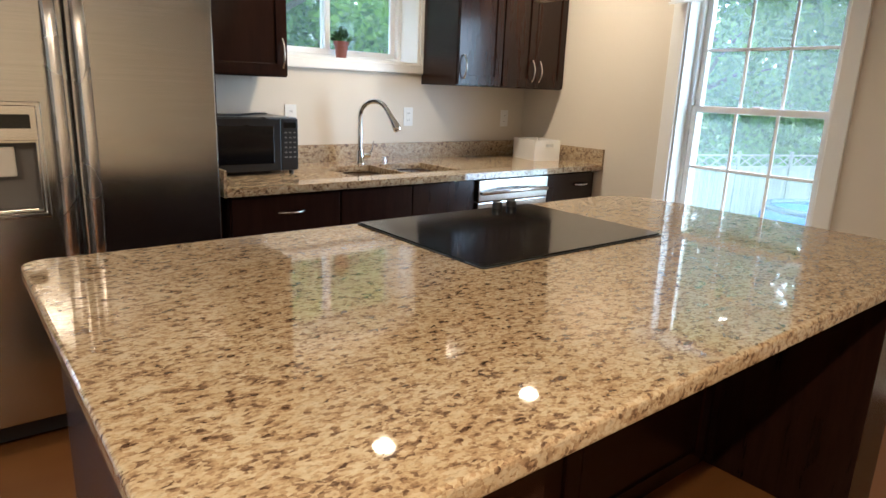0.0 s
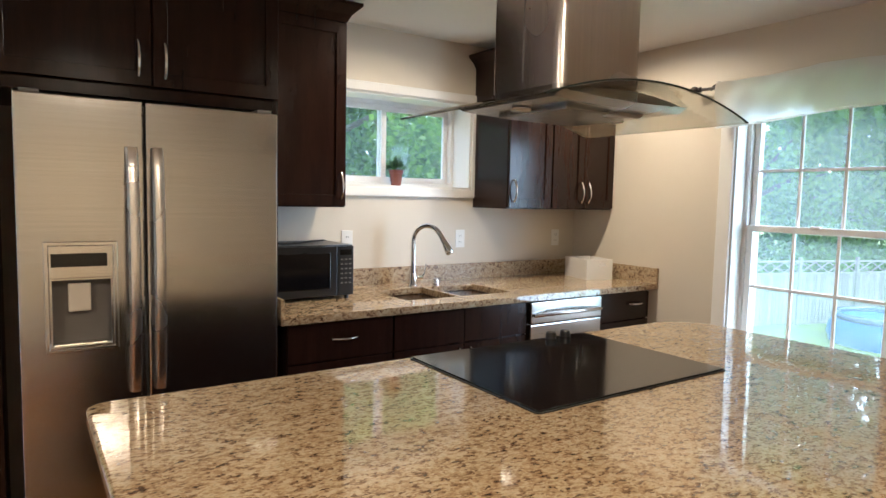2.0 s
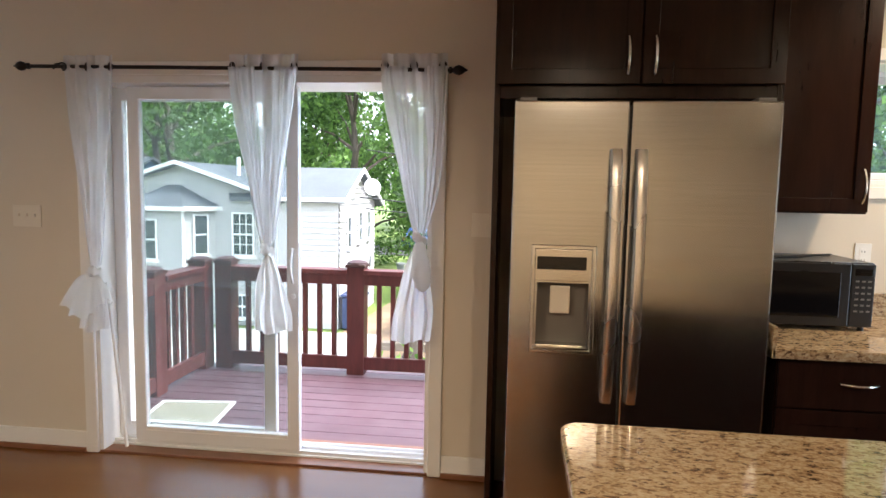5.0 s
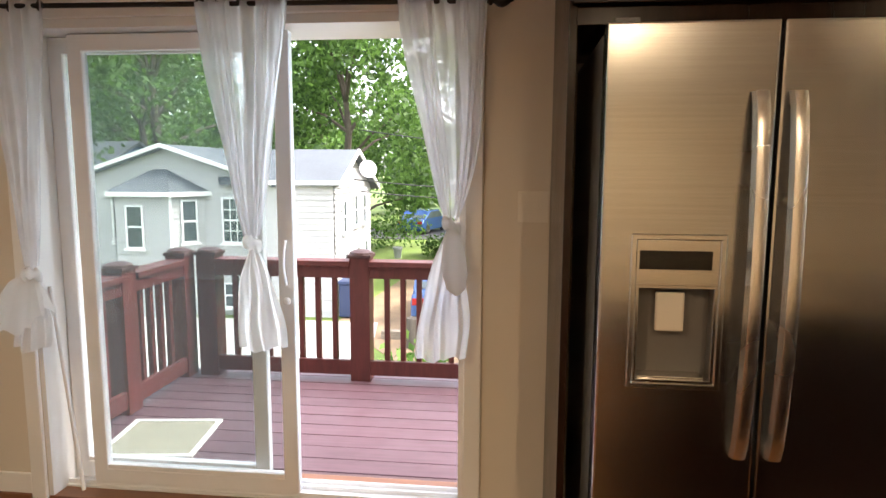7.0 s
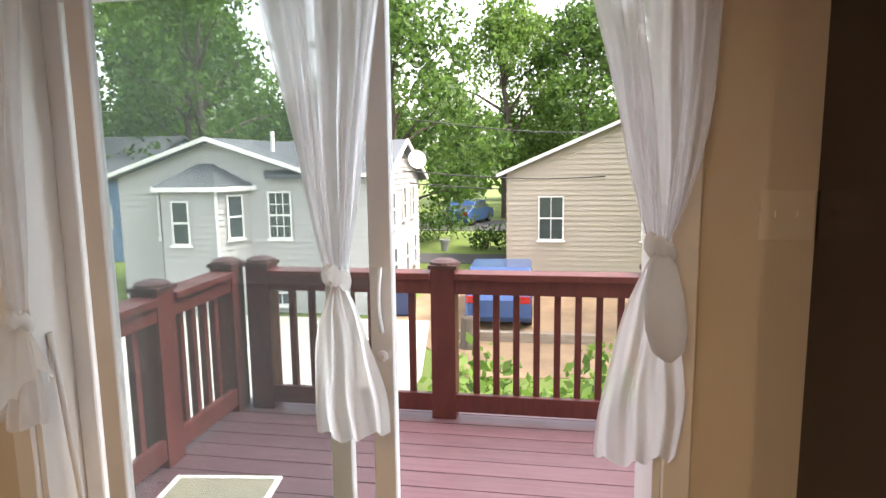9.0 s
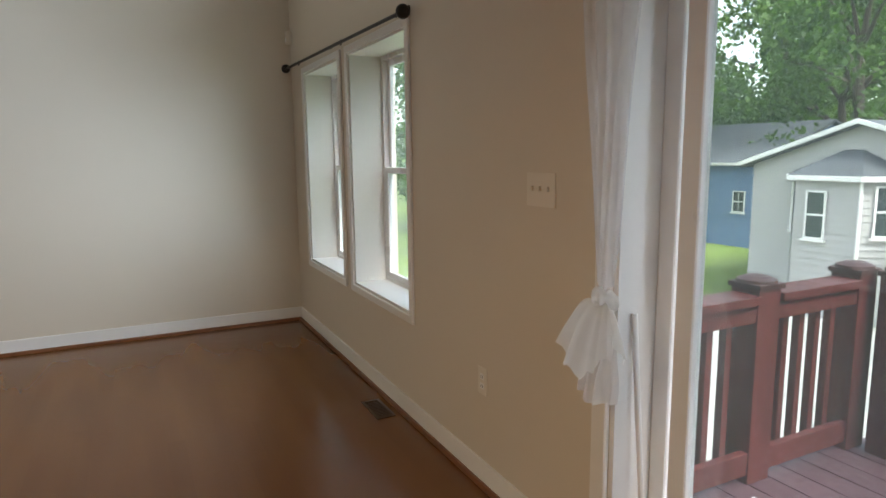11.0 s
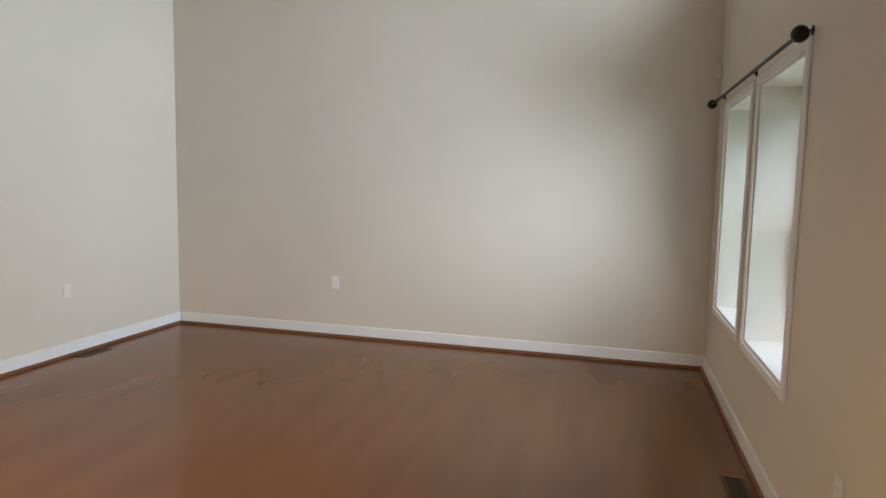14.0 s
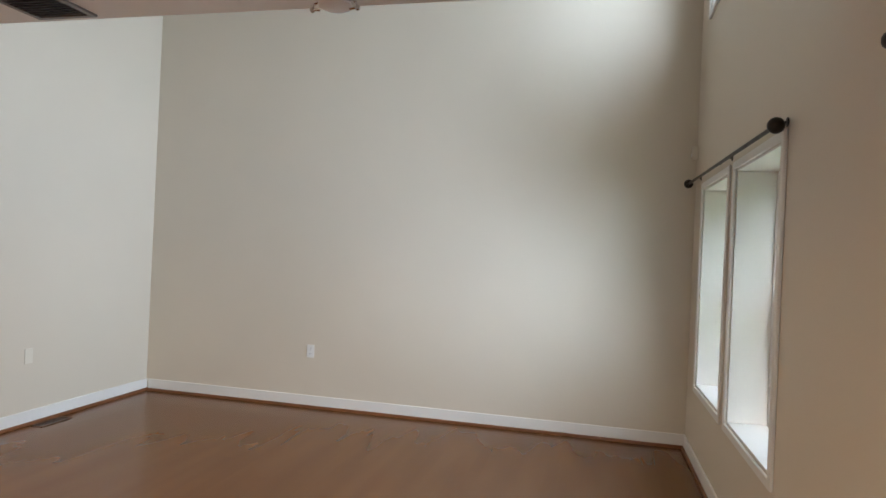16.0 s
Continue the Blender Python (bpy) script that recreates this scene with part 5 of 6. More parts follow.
def run_y(parent, y0, y1, x, pitch=0.12):
    part("top_rail", box((x - 0.06, y0, 0.73), (x + 0.09, y1, 0.77), 0.005), RAIL, parent)
    part("rail_board", box((x + 0.027, y0, 0.645), (x + 0.065, y1, 0.729), 0.004), RAIL, parent)
    part("bottom_rail", box((x + 0.027, y0, -0.07), (x + 0.065, y1, 0.038), 0.004), RAIL, parent)
    n = max(2, round((y1 - y0) / pitch))
    for k in range(1, n):
        y = y0 + (y1 - y0) * k / n
        part("baluster", box((x - 0.012, y - 0.019, -0.06), (x + 0.026, y + 0.019, 0.725), 0.003), RAIL, parent)


RY, RX = 5.494, -2.494
rl = thing("deck_railing", (-1.3, RY, DZ), "red stained wooden deck railing with capped posts", "railing", kind="structure")
for x in (-2.30, -1.15, 0.05, 1.35):
    rail_post(rl, x, RY)
run_x(rl, -2.228, -1.222, RY)
run_x(rl, -1.078, -0.022, RY)
run_x(rl, 0.122, 1.278, RY)
r2 = thing("deck_railing", (RX, 4.7, DZ), "red stained wooden railing along the deck's side", "railing", kind="structure")
for y in (5.42, 4.69, 3.95):
    rail_post(r2, RX, y)
run_y(r2, 4.762, 5.348, RX)
run_y(r2, 4.022, 4.618, RX)

mt = thing("door_mat", (-2.04, 4.325, DZ), "tan woven mat with a pale border lying on the deck", "mat")
mm = pose(-2.04, 4.325, DZ, 0, 0, 7.3)
bm = box((-0.235, -0.225, 0.001), (0.235, 0.225, 0.012), 0.002)
bmesh.ops.transform(bm, matrix=mm, verts=bm.verts)
part("field", bm, SCREEN, mt)
bm = None
for lo, hi in (((-0.262, -0.252), (0.262, -0.226)), ((-0.262, 0.226), (0.262, 0.252)), ((-0.262, -0.226), (-0.236, 0.226)), ((0.236, -0.226), (0.262, 0.226))):
    bm = box((*lo, 0.001), (*hi, 0.016), 0.003, bm)
bmesh.ops.transform(bm, matrix=mm, verts=bm.verts)
part("border", bm, TRIM, mt, "pale rim")

# ---- outdoors ----
G = -2.6
bm = bmesh.new()
n = 40
for i in range(n + 1):
    for j in range(n + 1):
        u, v = (i / n * 2 - 1), (j / n * 2 - 1)
        bm.verts.new((u * abs(u) * 600, v * abs(v) * 600 + 10, G))
bm.verts.ensure_lookup_table()
for i in range(n):
    for j in range(n):
        bm.faces.new([bm.verts[q] for q in (i * (n + 1) + j, (i + 1) * (n + 1) + j, (i + 1) * (n + 1) + j + 1, i * (n + 1) + j + 1)])
solid("ground", bm, GRASS, "green lawn reaching to the trees", "ground", kind="structure")
solid("pavement", prism([(-9.5, 7.0), (-2.9, 7.0), (-2.9, 13.0), (-3.5, 16.9), (-12.0, 16.9), (-12.0, 9.0)], G + 0.004, G + 0.04, 2), CONCRETE, "pale concrete drive below the deck", "pavement", kind="structure")
solid("road", box((-60, 37.0, G - 0.1), (60, 43.0, G + 0.03)), ASPHALT, "grey asphalt street", "road", kind="structure")
solid("dirt_bed", prism([(-4.6, 17.0), (-2.0, 13.0), (2.0, 13.5), (2.0, 20.0), (-4.0, 24.0)], G + 0.003, G + 0.02, 2), DIRT, "bare straw-coloured soil beside the drive", "ground", kind="structure")


def lap_wall(parent, name, p, q, z0, z1, mat, pitch=0.16, gable=None):
    """Lapped siding from p to q in plan, each course leaning out over the one below. gable: (along 0..1, height) of a peak."""
    p, q = Vector((*p, 0)), Vector((*q, 0))
    d = (q - p)
    out = Vector((d.y, -d.x, 0)).normalized()
    own = bmesh.new()
    top = z1 if gable is None else gable[1]
    z = z0
    while z < top - 1e-6:
        zb = min(z + pitch, top)

        def span(h):
            if gable is None or h <= z1:
                return 0.0, 1.0
            f = (h - z1) / (gable[1] - z1)
            return gable[0] * f, 1 - (1 - gable[0]) * f
        (a0, a1), (b0, b1) = span(z), span(zb)
        vs = [p + d * a0 + out * 0.042 + Vector((0, 0, z)), p + d * a1 + out * 0.042 + Vector((0, 0, z)), p + d * b1 + out * 0.004 + Vector((0, 0, zb)), p + d * b0 + out * 0.004 + Vector((0, 0, zb))]
        lo = [p + d * a0 + out * 0.004 + Vector((0, 0, z)), p + d * a1 + out * 0.004 + Vector((0, 0, z))]
        v = [own.verts.new(c) for c in vs]
        w = [own.verts.new(c) for c in lo]
        own.faces.new(v)
        own.faces.new((w[0], w[1], v[1], v[0]))
        z = zb
    bmesh.ops.remove_doubles(own, verts=own.verts, dist=1e-4)
    return part(name, own, mat, parent)


def house_window(parent, c, u, w, h, grid=(1, 2), pane=None):
    """A window on a facade: frame, sill, dark pane, bars. c: its middle, u: the way along the wall."""
    c, u = Vector(c), Vector(u).normalized()
    out = Vector((u.y, -u.x, 0))

    def B(a0, a1, z0, z1, d0, d1, bm=None):
        own = bmesh.new()
        bmesh.ops.create_cube(own, size=1)
        for v in own.verts:
            v.co = c + u * ((a0 + a1) / 2 + v.co.x * (a1 - a0)) + out * ((d0 + d1) / 2 + 0.024 + v.co.y * (d1 - d0)) + Vector((0, 0, (z0 + z1) / 2 + v.co.z * (z1 - z0)))
        return merged(bm, own)
    t = 0.045
    bm = B(-w / 2, -w / 2 + t, -h / 2, h / 2, 0.02, 0.06)
    for q in ((w / 2 - t, w / 2, -h / 2, h / 2), (-w / 2 + t, w / 2 - t, h / 2 - t, h / 2), (-w / 2 + t, w / 2 - t, -h / 2, -h / 2 + t), (-w / 2 + t, w / 2 - t, -0.025, 0.025)):
        bm = B(*q, 0.02, 0.06, bm)
    win = part("window", bm, TRIM, parent, "white framed window")
    part("pane", B(-w / 2 + t, w / 2 - t, -h / 2 + t, h / 2 - t, 0.02, 0.035), DARKPANE, win)
    bm = None
    for k in range(1, grid[0] + 1):
        x = -w / 2 + t + (w - 2 * t) * k / (grid[0] + 1)
        bm = B(x - 0.012, x + 0.012, -h / 2 + t, h / 2 - t, 0.035, 0.045, bm)
    for k in range(1, grid[1] + 1):
        z = -h / 2 + t + (h - 2 * t) * k / (grid[1] + 1)
        bm = B(-w / 2 + t, w / 2 - t, z - 0.012, z + 0.012, 0.035, 0.044, bm)
    if bm:
        part("glazing_bar", bm, TRIM, win)
    part("sill", B(-w / 2 - 0.05, w / 2 + 0.05, -h / 2 - 0.06, -h / 2, 0.02, 0.10), TRIM, win)
    return win


def roof_sheet(parent, pts, thick=0.12):
    """A sloping shingled roof plane with a pale edge, from its four corners."""
    own = bmesh.new()
    a = [own.verts.new(p) for p in pts]
    b = [own.verts.new(Vector(p) - Vector((0, 0, thick))) for p in pts]
    own.faces.new(a)
    own.faces.new(b[::-1])
    n = len(pts)
    for k in range(n):
        own.faces.new((a[k], b[k], b[(k + 1) % n], a[(k + 1) % n]))
    bmesh.ops.recalc_face_normals(own, faces=own.faces[:])
    return part("roof", own, SHINGLE, parent)


def fascia(parent, p, q, h=0.11, w=0.05, name="fascia"):
    p, q = Vector(p), Vector(q)
    d = (q - p).normalized()
    s = Vector((d.y, -d.x, 0)).normalized() * w
    own = bmesh.new()
    a = [own.verts.new(v) for v in (p, p + s, p + s - Vector((0, 0, h)), p - Vector((0, 0, h)))]
    b = [own.verts.new(v + (q - p)) for v in (Vector(x.co) for x in a)]
    own.faces.new(a[::-1])
    own.faces.new(b)
    for k in range(4):
        own.faces.new((a[k], a[(k + 1) % 4], b[(k + 1) % 4], b[k]))
    return part(name, own, TRIM, parent)


HF = 17.5
hs = thing("house", (-9.0, HF, G), "pale grey sided house with shingled gables and a bay window", "house")
XL, XM, XR, EV = -12.28, -6.65, -4.8, 1.10
lap_wall(hs, "wall", (XL, HF), (XM, HF), G, EV, SIDING, gable=(0.5, 2.01))
lap_wall(hs, "wall", (XM, HF), (XR, HF), G, EV, SIDING)
lap_wall(hs, "wall", (XR, HF), (XR, HF + 4.3), G, EV - 0.1, SIDING, gable=(0.42, 1.95))
lap_wall(hs, "wall", (XL, HF + 9), (XL, HF), G, EV, SIDING)
part("core", box((XL + 0.03, HF + 0.03, G), (XR - 0.03, HF + 4.25, EV - 0.12)), SIDING, hs)
PK = 2.08
roof_sheet(hs, [(XL - 0.25, HF - 0.3, EV - 0.03), (-9.465, HF - 0.3, PK), (-9.465, HF + 9, PK), (XL - 0.25, HF + 9, EV - 0.03)])
roof_sheet(hs, [(XM + 0.25, HF - 0.3, EV - 0.03), (XM + 0.25, HF + 9, EV - 0.03), (-9.465, HF + 9, PK), (-9.465, HF - 0.3, PK)])
roof_sheet(hs, [(XM - 1.2, HF - 0.25, EV), (XR + 0.25, HF - 0.25, EV), (XR + 0.25, HF + 1.8, 2.0), (XM - 2.6, HF + 1.8, 2.0)])
roof_sheet(hs, [(XR + 0.25, HF + 4.6, EV - 0.2), (XM - 2.6, HF + 4.6, EV - 0.2), (XM - 2.6, HF + 1.8, 2.0), (XR + 0.25, HF + 1.8, 2.0)])
fascia(hs, (XL - 0.25, HF - 0.3, EV), (-9.465, HF - 0.3, PK + 0.02))
fascia(hs, (-9.465, HF - 0.3, PK + 0.02), (XM + 0.25, HF - 0.3, EV))
fascia(hs, (XM, HF - 0.25, EV + 0.02), (XR + 0.25, HF - 0.25, EV + 0.02), name="gutter")
fascia(hs, (XR + 0.25, HF - 0.25, EV), (XR + 0.25, HF + 1.8, 2.02))
fascia(hs, (XR + 0.25, HF + 1.8, 2.02), (XR + 0.25, HF + 4.6, EV - 0.2))
part("vent_pipe", tube([(-8.130, HF + 0.9, 1.7), (-8.130, HF + 0.9, 2.25)], 0.06, 10), TRIM, hs)
bay = [(-11.080, HF), (-10.530, HF - 0.75), (-8.980, HF - 0.75), (-8.430, HF)]
for p, q in zip(bay, bay[1:]):
    lap_wall(hs, "bay_wall", p, q, G, 0.80, SIDING)
own = bmesh.new()
ring = [own.verts.new((x, y, 0.80)) for x, y in ((-11.280, HF), (-10.630, HF - 0.95), (-8.880, HF - 0.95), (-8.230, HF))]
tip = [own.verts.new((x, HF, 1.42)) for x in (-9.830, -9.480)]
for f in ((0, 1, 4), (1, 2, 5, 4), (2, 3, 5)):
    allv = ring + tip
    own.faces.new([allv[i] for i in f])
own.faces.new(ring[::-1])
part("bay_roof", own, SHINGLE, hs)
fascia(hs, (-11.280, HF, 0.81), (-10.630, HF - 0.95, 0.81), 0.12, 0.04, "gutter")
fascia(hs, (-10.630, HF - 0.95, 0.81), (-8.880, HF - 0.95, 0.81), 0.12, 0.04, "gutter")
fascia(hs, (-8.880, HF - 0.95, 0.81), (-8.230, HF, 0.81), 0.12, 0.04, "gutter")
part("downpipe", tube([(-8.960, HF - 0.82, 0.72), (-8.960, HF - 0.80, G)], 0.04, 8), TRIM, hs)
house_window(hs, (-9.980, HF - 0.75, -0.12), (1, 0, 0), 0.5, 1.15, (0, 0))
house_window(hs, (-8.705, HF - 0.375, 0.02), (0.55, 0.75, 0), 0.45, 1.15, (0, 0))
house_window(hs, (-10.805, HF - 0.375, 0.02), (0.55, -0.75, 0), 0.45, 1.15, (0, 0))
house_window(hs, (-7.580, HF, 0.03), (1, 0, 0), 0.66, 1.25, (2, 3))
house_window(hs, (-7.630, HF, -2.05), (1, 0, 0), 0.6, 0.7, (1, 1))
for y, z in ((HF + 0.9, 0.1), (HF + 2.2, 0.2), (HF + 3.3, 0.2), (HF + 1.0, -1.4), (HF + 2.4, -1.4), (HF + 3.5, -1.3)):
    house_window(hs, (XR, y, z), (0, 1, 0), 0.42, 0.95, (0, 0))


def plain_house(x0, x1, y0, y1, z1, peak, mat, label, wins, ridge_x=True):
    t = thing("house", ((x0 + x1) / 2, y0, G), label, "house")
    mid = 0.5
    lap_wall(t, "wall", (x0, y0), (x1, y0), G, z1, mat, gable=None if ridge_x else (mid, peak))
    lap_wall(t, "wall", (x1, y0), (x1, y1), G, z1, mat, gable=(mid, peak) if ridge_x else None)
    lap_wall(t, "wall", (x0, y1), (x0, y0), G, z1, mat, gable=(mid, peak) if ridge_x else None)
    part("core", box((x0 + 0.03, y0 + 0.03, G), (x1 - 0.03, y1, z1 - 0.02)), mat, t)
    ym, xm = (y0 + y1) / 2, (x0 + x1) / 2
    if ridge_x:
        roof_sheet(t, [(x0 - 0.3, y0 - 0.3, z1 - 0.05), (x1 + 0.3, y0 - 0.3, z1 - 0.05), (x1 + 0.3, ym, peak + 0.08), (x0 - 0.3, ym, peak + 0.08)])
        roof_sheet(t, [(x1 + 0.3, y1 + 0.3, z1 - 0.05), (x0 - 0.3, y1 + 0.3, z1 - 0.05), (x0 - 0.3, ym, peak + 0.08), (x1 + 0.3, ym, peak + 0.08)])
        fascia(t, (x0 - 0.3, y0 - 0.3, z1 - 0.04), (x1 + 0.3, y0 - 0.3, z1 - 0.04), name="gutter")
    else:
        roof_sheet(t, [(x0 - 0.3, y1, z1 - 0.05), (x0 - 0.3, y0 - 0.3, z1 - 0.05), (xm, y0 - 0.3, peak + 0.08), (xm, y1, peak + 0.08)])
        roof_sheet(t, [(x1 + 0.3, y0 - 0.3, z1 - 0.05), (x1 + 0.3, y1, z1 - 0.05), (xm, y1, peak + 0.08), (xm, y0 - 0.3, peak + 0.08)])
        fascia(t, (x0 - 0.3, y0 - 0.3, z1 - 0.04), (xm, y0 - 0.3, peak + 0.09))
        fascia(t, (xm, y0 - 0.3, peak + 0.09), (x1 + 0.3, y0 - 0.3, z1 - 0.04))
    for x, z, w, h in wins:
        house_window(t, (x, y0, z), (1, 0, 0), w, h, (1, 1))
    return t


plain_house(-27.0, -17.6, 25.0, 33.0, 0.95, 2.6, SIDING_BLUE, "blue sided neighbouring house", [(-18.6, -0.7, 0.6, 0.9), (-21.5, -0.7, 0.8, 1.2)])
plain_house(-1.95, 6.0, 22.0, 31.0, 1.0, 2.7, SIDING_TAN, "tan sided neighbouring house", [(-0.55, -0.45, 0.8, 1.4), (2.6, -0.45, 0.8, 1.4), (4.8, -0.45, 0.8, 1.4)], ridge_x=False)


# ---- trees, shrubs ----
def leaf_cloud(rnd, clumps, per, size):
    """Small two-triangle leaves scattered round clump middles; returns vertices and faces."""
    vs, fs = [], []
    for c, r in clumps:
        n = int(per * (r ** 2))
        d = rnd.normal(size=(n, 3))
        d /= np.linalg.norm(d, axis=1)[:, None]
        pos = np.array(c) + d * (r * rnd.uniform(0.45, 1.1, (n, 1))) * np.array([1, 1, 0.8])
        a = rnd.normal(size=(n, 3)) + np.array([0, 0, 0.4])
        a /= np.linalg.norm(a, axis=1)[:, None]
        b = np.cross(a, rnd.normal(size=(n, 3)))
        b /= np.linalg.norm(b, axis=1)[:, None]
        s = size * rnd.uniform(0.6, 1.4, (n, 1))
        k = len(vs)
        quad = np.stack([pos - a * s, pos + b * s * 0.55, pos + a * s, pos - b * s * 0.55], 1).reshape(-1, 3)
        vs.extend(map(tuple, quad))
        fs.extend((k + 4 * i, k + 4 * i + 1, k + 4 * i + 2, k + 4 * i + 3) for i in range(n))
    return vs, fs


def tree(at, h, spread, seed, mat, label, leaf=0.15, per=210, low=0.25):
    rnd = np.random.RandomState(seed)
    t = thing("tree", at, label, "tree", "trees behind the houses")
    base = Vector(at)
    trunk = [base + Vector((0.25 * math.sin(1.7 * k + seed), 0.2 * math.cos(2.1 * k + seed), 0)) * (k / 6) + Vector((0, 0, h * 0.75 * k / 6)) for k in range(7)]
    trunk[0] = base
    bm = tube(trunk, h * 0.026, 9, None, h * 0.008)
    clumps = []
    for k in range(26):
        f = low + (1 - low) * (k / 25) ** 0.9
        ang = 2.4 * k + rnd.uniform(-0.5, 0.5)
        prof = math.sin(math.pi * min(1, 0.18 + 0.82 * (f - low) / (1 - low)) ** 0.8) ** 0.7
        rad = spread * prof * rnd.uniform(0.45, 0.95)
        c = base + Vector((rad * math.cos(ang), rad * math.sin(ang), h * f * rnd.uniform(0.94, 1.04)))
        clumps.append((tuple(c - base), spread * rnd.uniform(0.22, 0.42)))
        if k % 2 == 0:
            j = min(5, int(f * 6.5))
            p = trunk[j]
            bm = tube([p, p.lerp(c, 0.5) + Vector((0, 0, 0.25)), c], h * 0.009, 6, bm, h * 0.002)
    part("trunk", bm, BARK, t)
    vs, fs = leaf_cloud(rnd, clumps, per, leaf)
    me = bpy.data.meshes.new("crown")
    me.from_pydata(vs, [], fs)
    me.materials.append(mat)
    cr = new("crown", me)
    cr.parent = t
    return t


def shrub(at, r, seed, mat, label, leaf=0.09):
    rnd = np.random.RandomState(seed)
    t = thing("shrub", at, label, "shrub")
    clumps = [((r * 0.5 * math.cos(k * 2.1), r * 0.5 * math.sin(k * 2.1), r * rnd.uniform(0.35, 0.75)), r * rnd.uniform(0.4, 0.6)) for k in range(8)]
    vs, fs = leaf_cloud(rnd, clumps, 260 / max(r, 0.4), leaf)
    me = bpy.data.meshes.new("foliage")
    me.from_pydata(vs, [], fs)
    me.materials.append(mat)
    f = new("foliage", me)
    f.parent = t
    own = None
    for k in range(5):
        own = tube([Vector(at), Vector(at) + Vector((r * 0.4 * math.cos(k * 1.3), r * 0.4 * math.sin(k * 1.3), r * 0.7))], 0.02, 5, own, 0.006)
    part("stem", own, BARK, t)
    return t


ta = tree((-8.0, 31.0, G), 11.5, 4.6, 1, LEAF, "large leafy green tree behind the house")
tb = tree((-3.6, 45.0, G), 14.0, 5.2, 2, LEAF2, "large light green leafy tree")
tcc = tree((-17.0, 30.0, G), 13.0, 4.8, 3, LEAF, "tall green tree with open branches", per=110)
for src, x, y, rz, k in (
        (ta, -12.0, 40.0, 70, 0.9), (ta, -22.5, 38.0, 200, 1.15), (tb, -29.0, 42.0, 15, 1.2), (tcc, -26.0, 28.0, 100, 1.0),
        (ta, 1.5, 46.0, 300, 1.2), (tb, 8.0, 48.0, 60, 1.2), (ta, -36.0, 34.0, 45, 1.2),
        (tcc, -44.0, 26.0, 330, 1.2), (tb, -33.0, 56.0, 220, 1.5), (ta, 16.0, 42.0, 200, 1.2),
        (ta, 34.0, 22.0, 80, 1.8), (tb, 38.0, 12.0, 140, 1.7), (ta, 33.0, 31.0, 250, 1.8), (tb, 30.0, 17.5, 20, 1.2), (ta, 43.0, 3.0, 310, 1.8), (tb, 24.0, 36.0, 170, 1.5), (tcc, 41.0, 18.0, 60, 1.7),
        (tb, 7.0, 15.5, 120, 0.8), (ta, 10.5, 18.5, 33, 0.95), (tb, -20.0, 17.0, 88, 0.75), (ta, -30.0, 16.0, 190, 0.95)):
    m = pose(x, y, G, 0, 0, rz) @ Matrix.Diagonal((k, k, k, 1))
    c = copy_thing(src, m)
shrub((-1.1, 9.6, G), 1.5, 21, LEAF2, "light green shrub below the deck")
shrub((-3.4, 30.0, G), 1.1, 22, LEAF, "rounded dark green shrub on the lawn")
shrub((-6.2, 33.0, G), 1.8, 23, LEAF, "spreading dark green shrub by the street")
shrub((0.6, 10.4, G), 1.3, 24, LEAF2, "light green shrub below the deck")
for k, (x, y, r) in enumerate(((26.0, 13.5, 4.0), (25.0, 18.0, 4.2), (27.0, 23.5, 4.4), (33.0, 9.5, 4.6), (23.0, 27.5, 3.6), (30.5, 15.5, 4.8), (36.0, 6.0, 4.4))):
    shrub((x, y, G), r, 31 + k, LEAF, "tall dark green bush behind the fence", 0.16)
rnd = np.random.RandomState(9)
clumps = [((x, 62 + 6 * math.sin(x), rnd.uniform(0.5, 6.0)), rnd.uniform(2.5, 4.5)) for x in np.linspace(-75, 70, 60)]
clumps += [((48 + 4 * math.sin(y), y, rnd.uniform(0, 5.0)), rnd.uniform(2.5, 4)) for y in np.linspace(-20, 50, 28)]
vs_, fs_ = leaf_cloud(rnd, clumps, 34, 0.5)
me = bpy.data.meshes.new("far_woods")
me.from_pydata(vs_, [], fs_)
me.materials.append(LEAF)
fw = new("far_woods", me)
fw.location = (0, 0, G + 1.5)
tagged(fw, "dense green woods in the distance", "woods", kind="stuff")


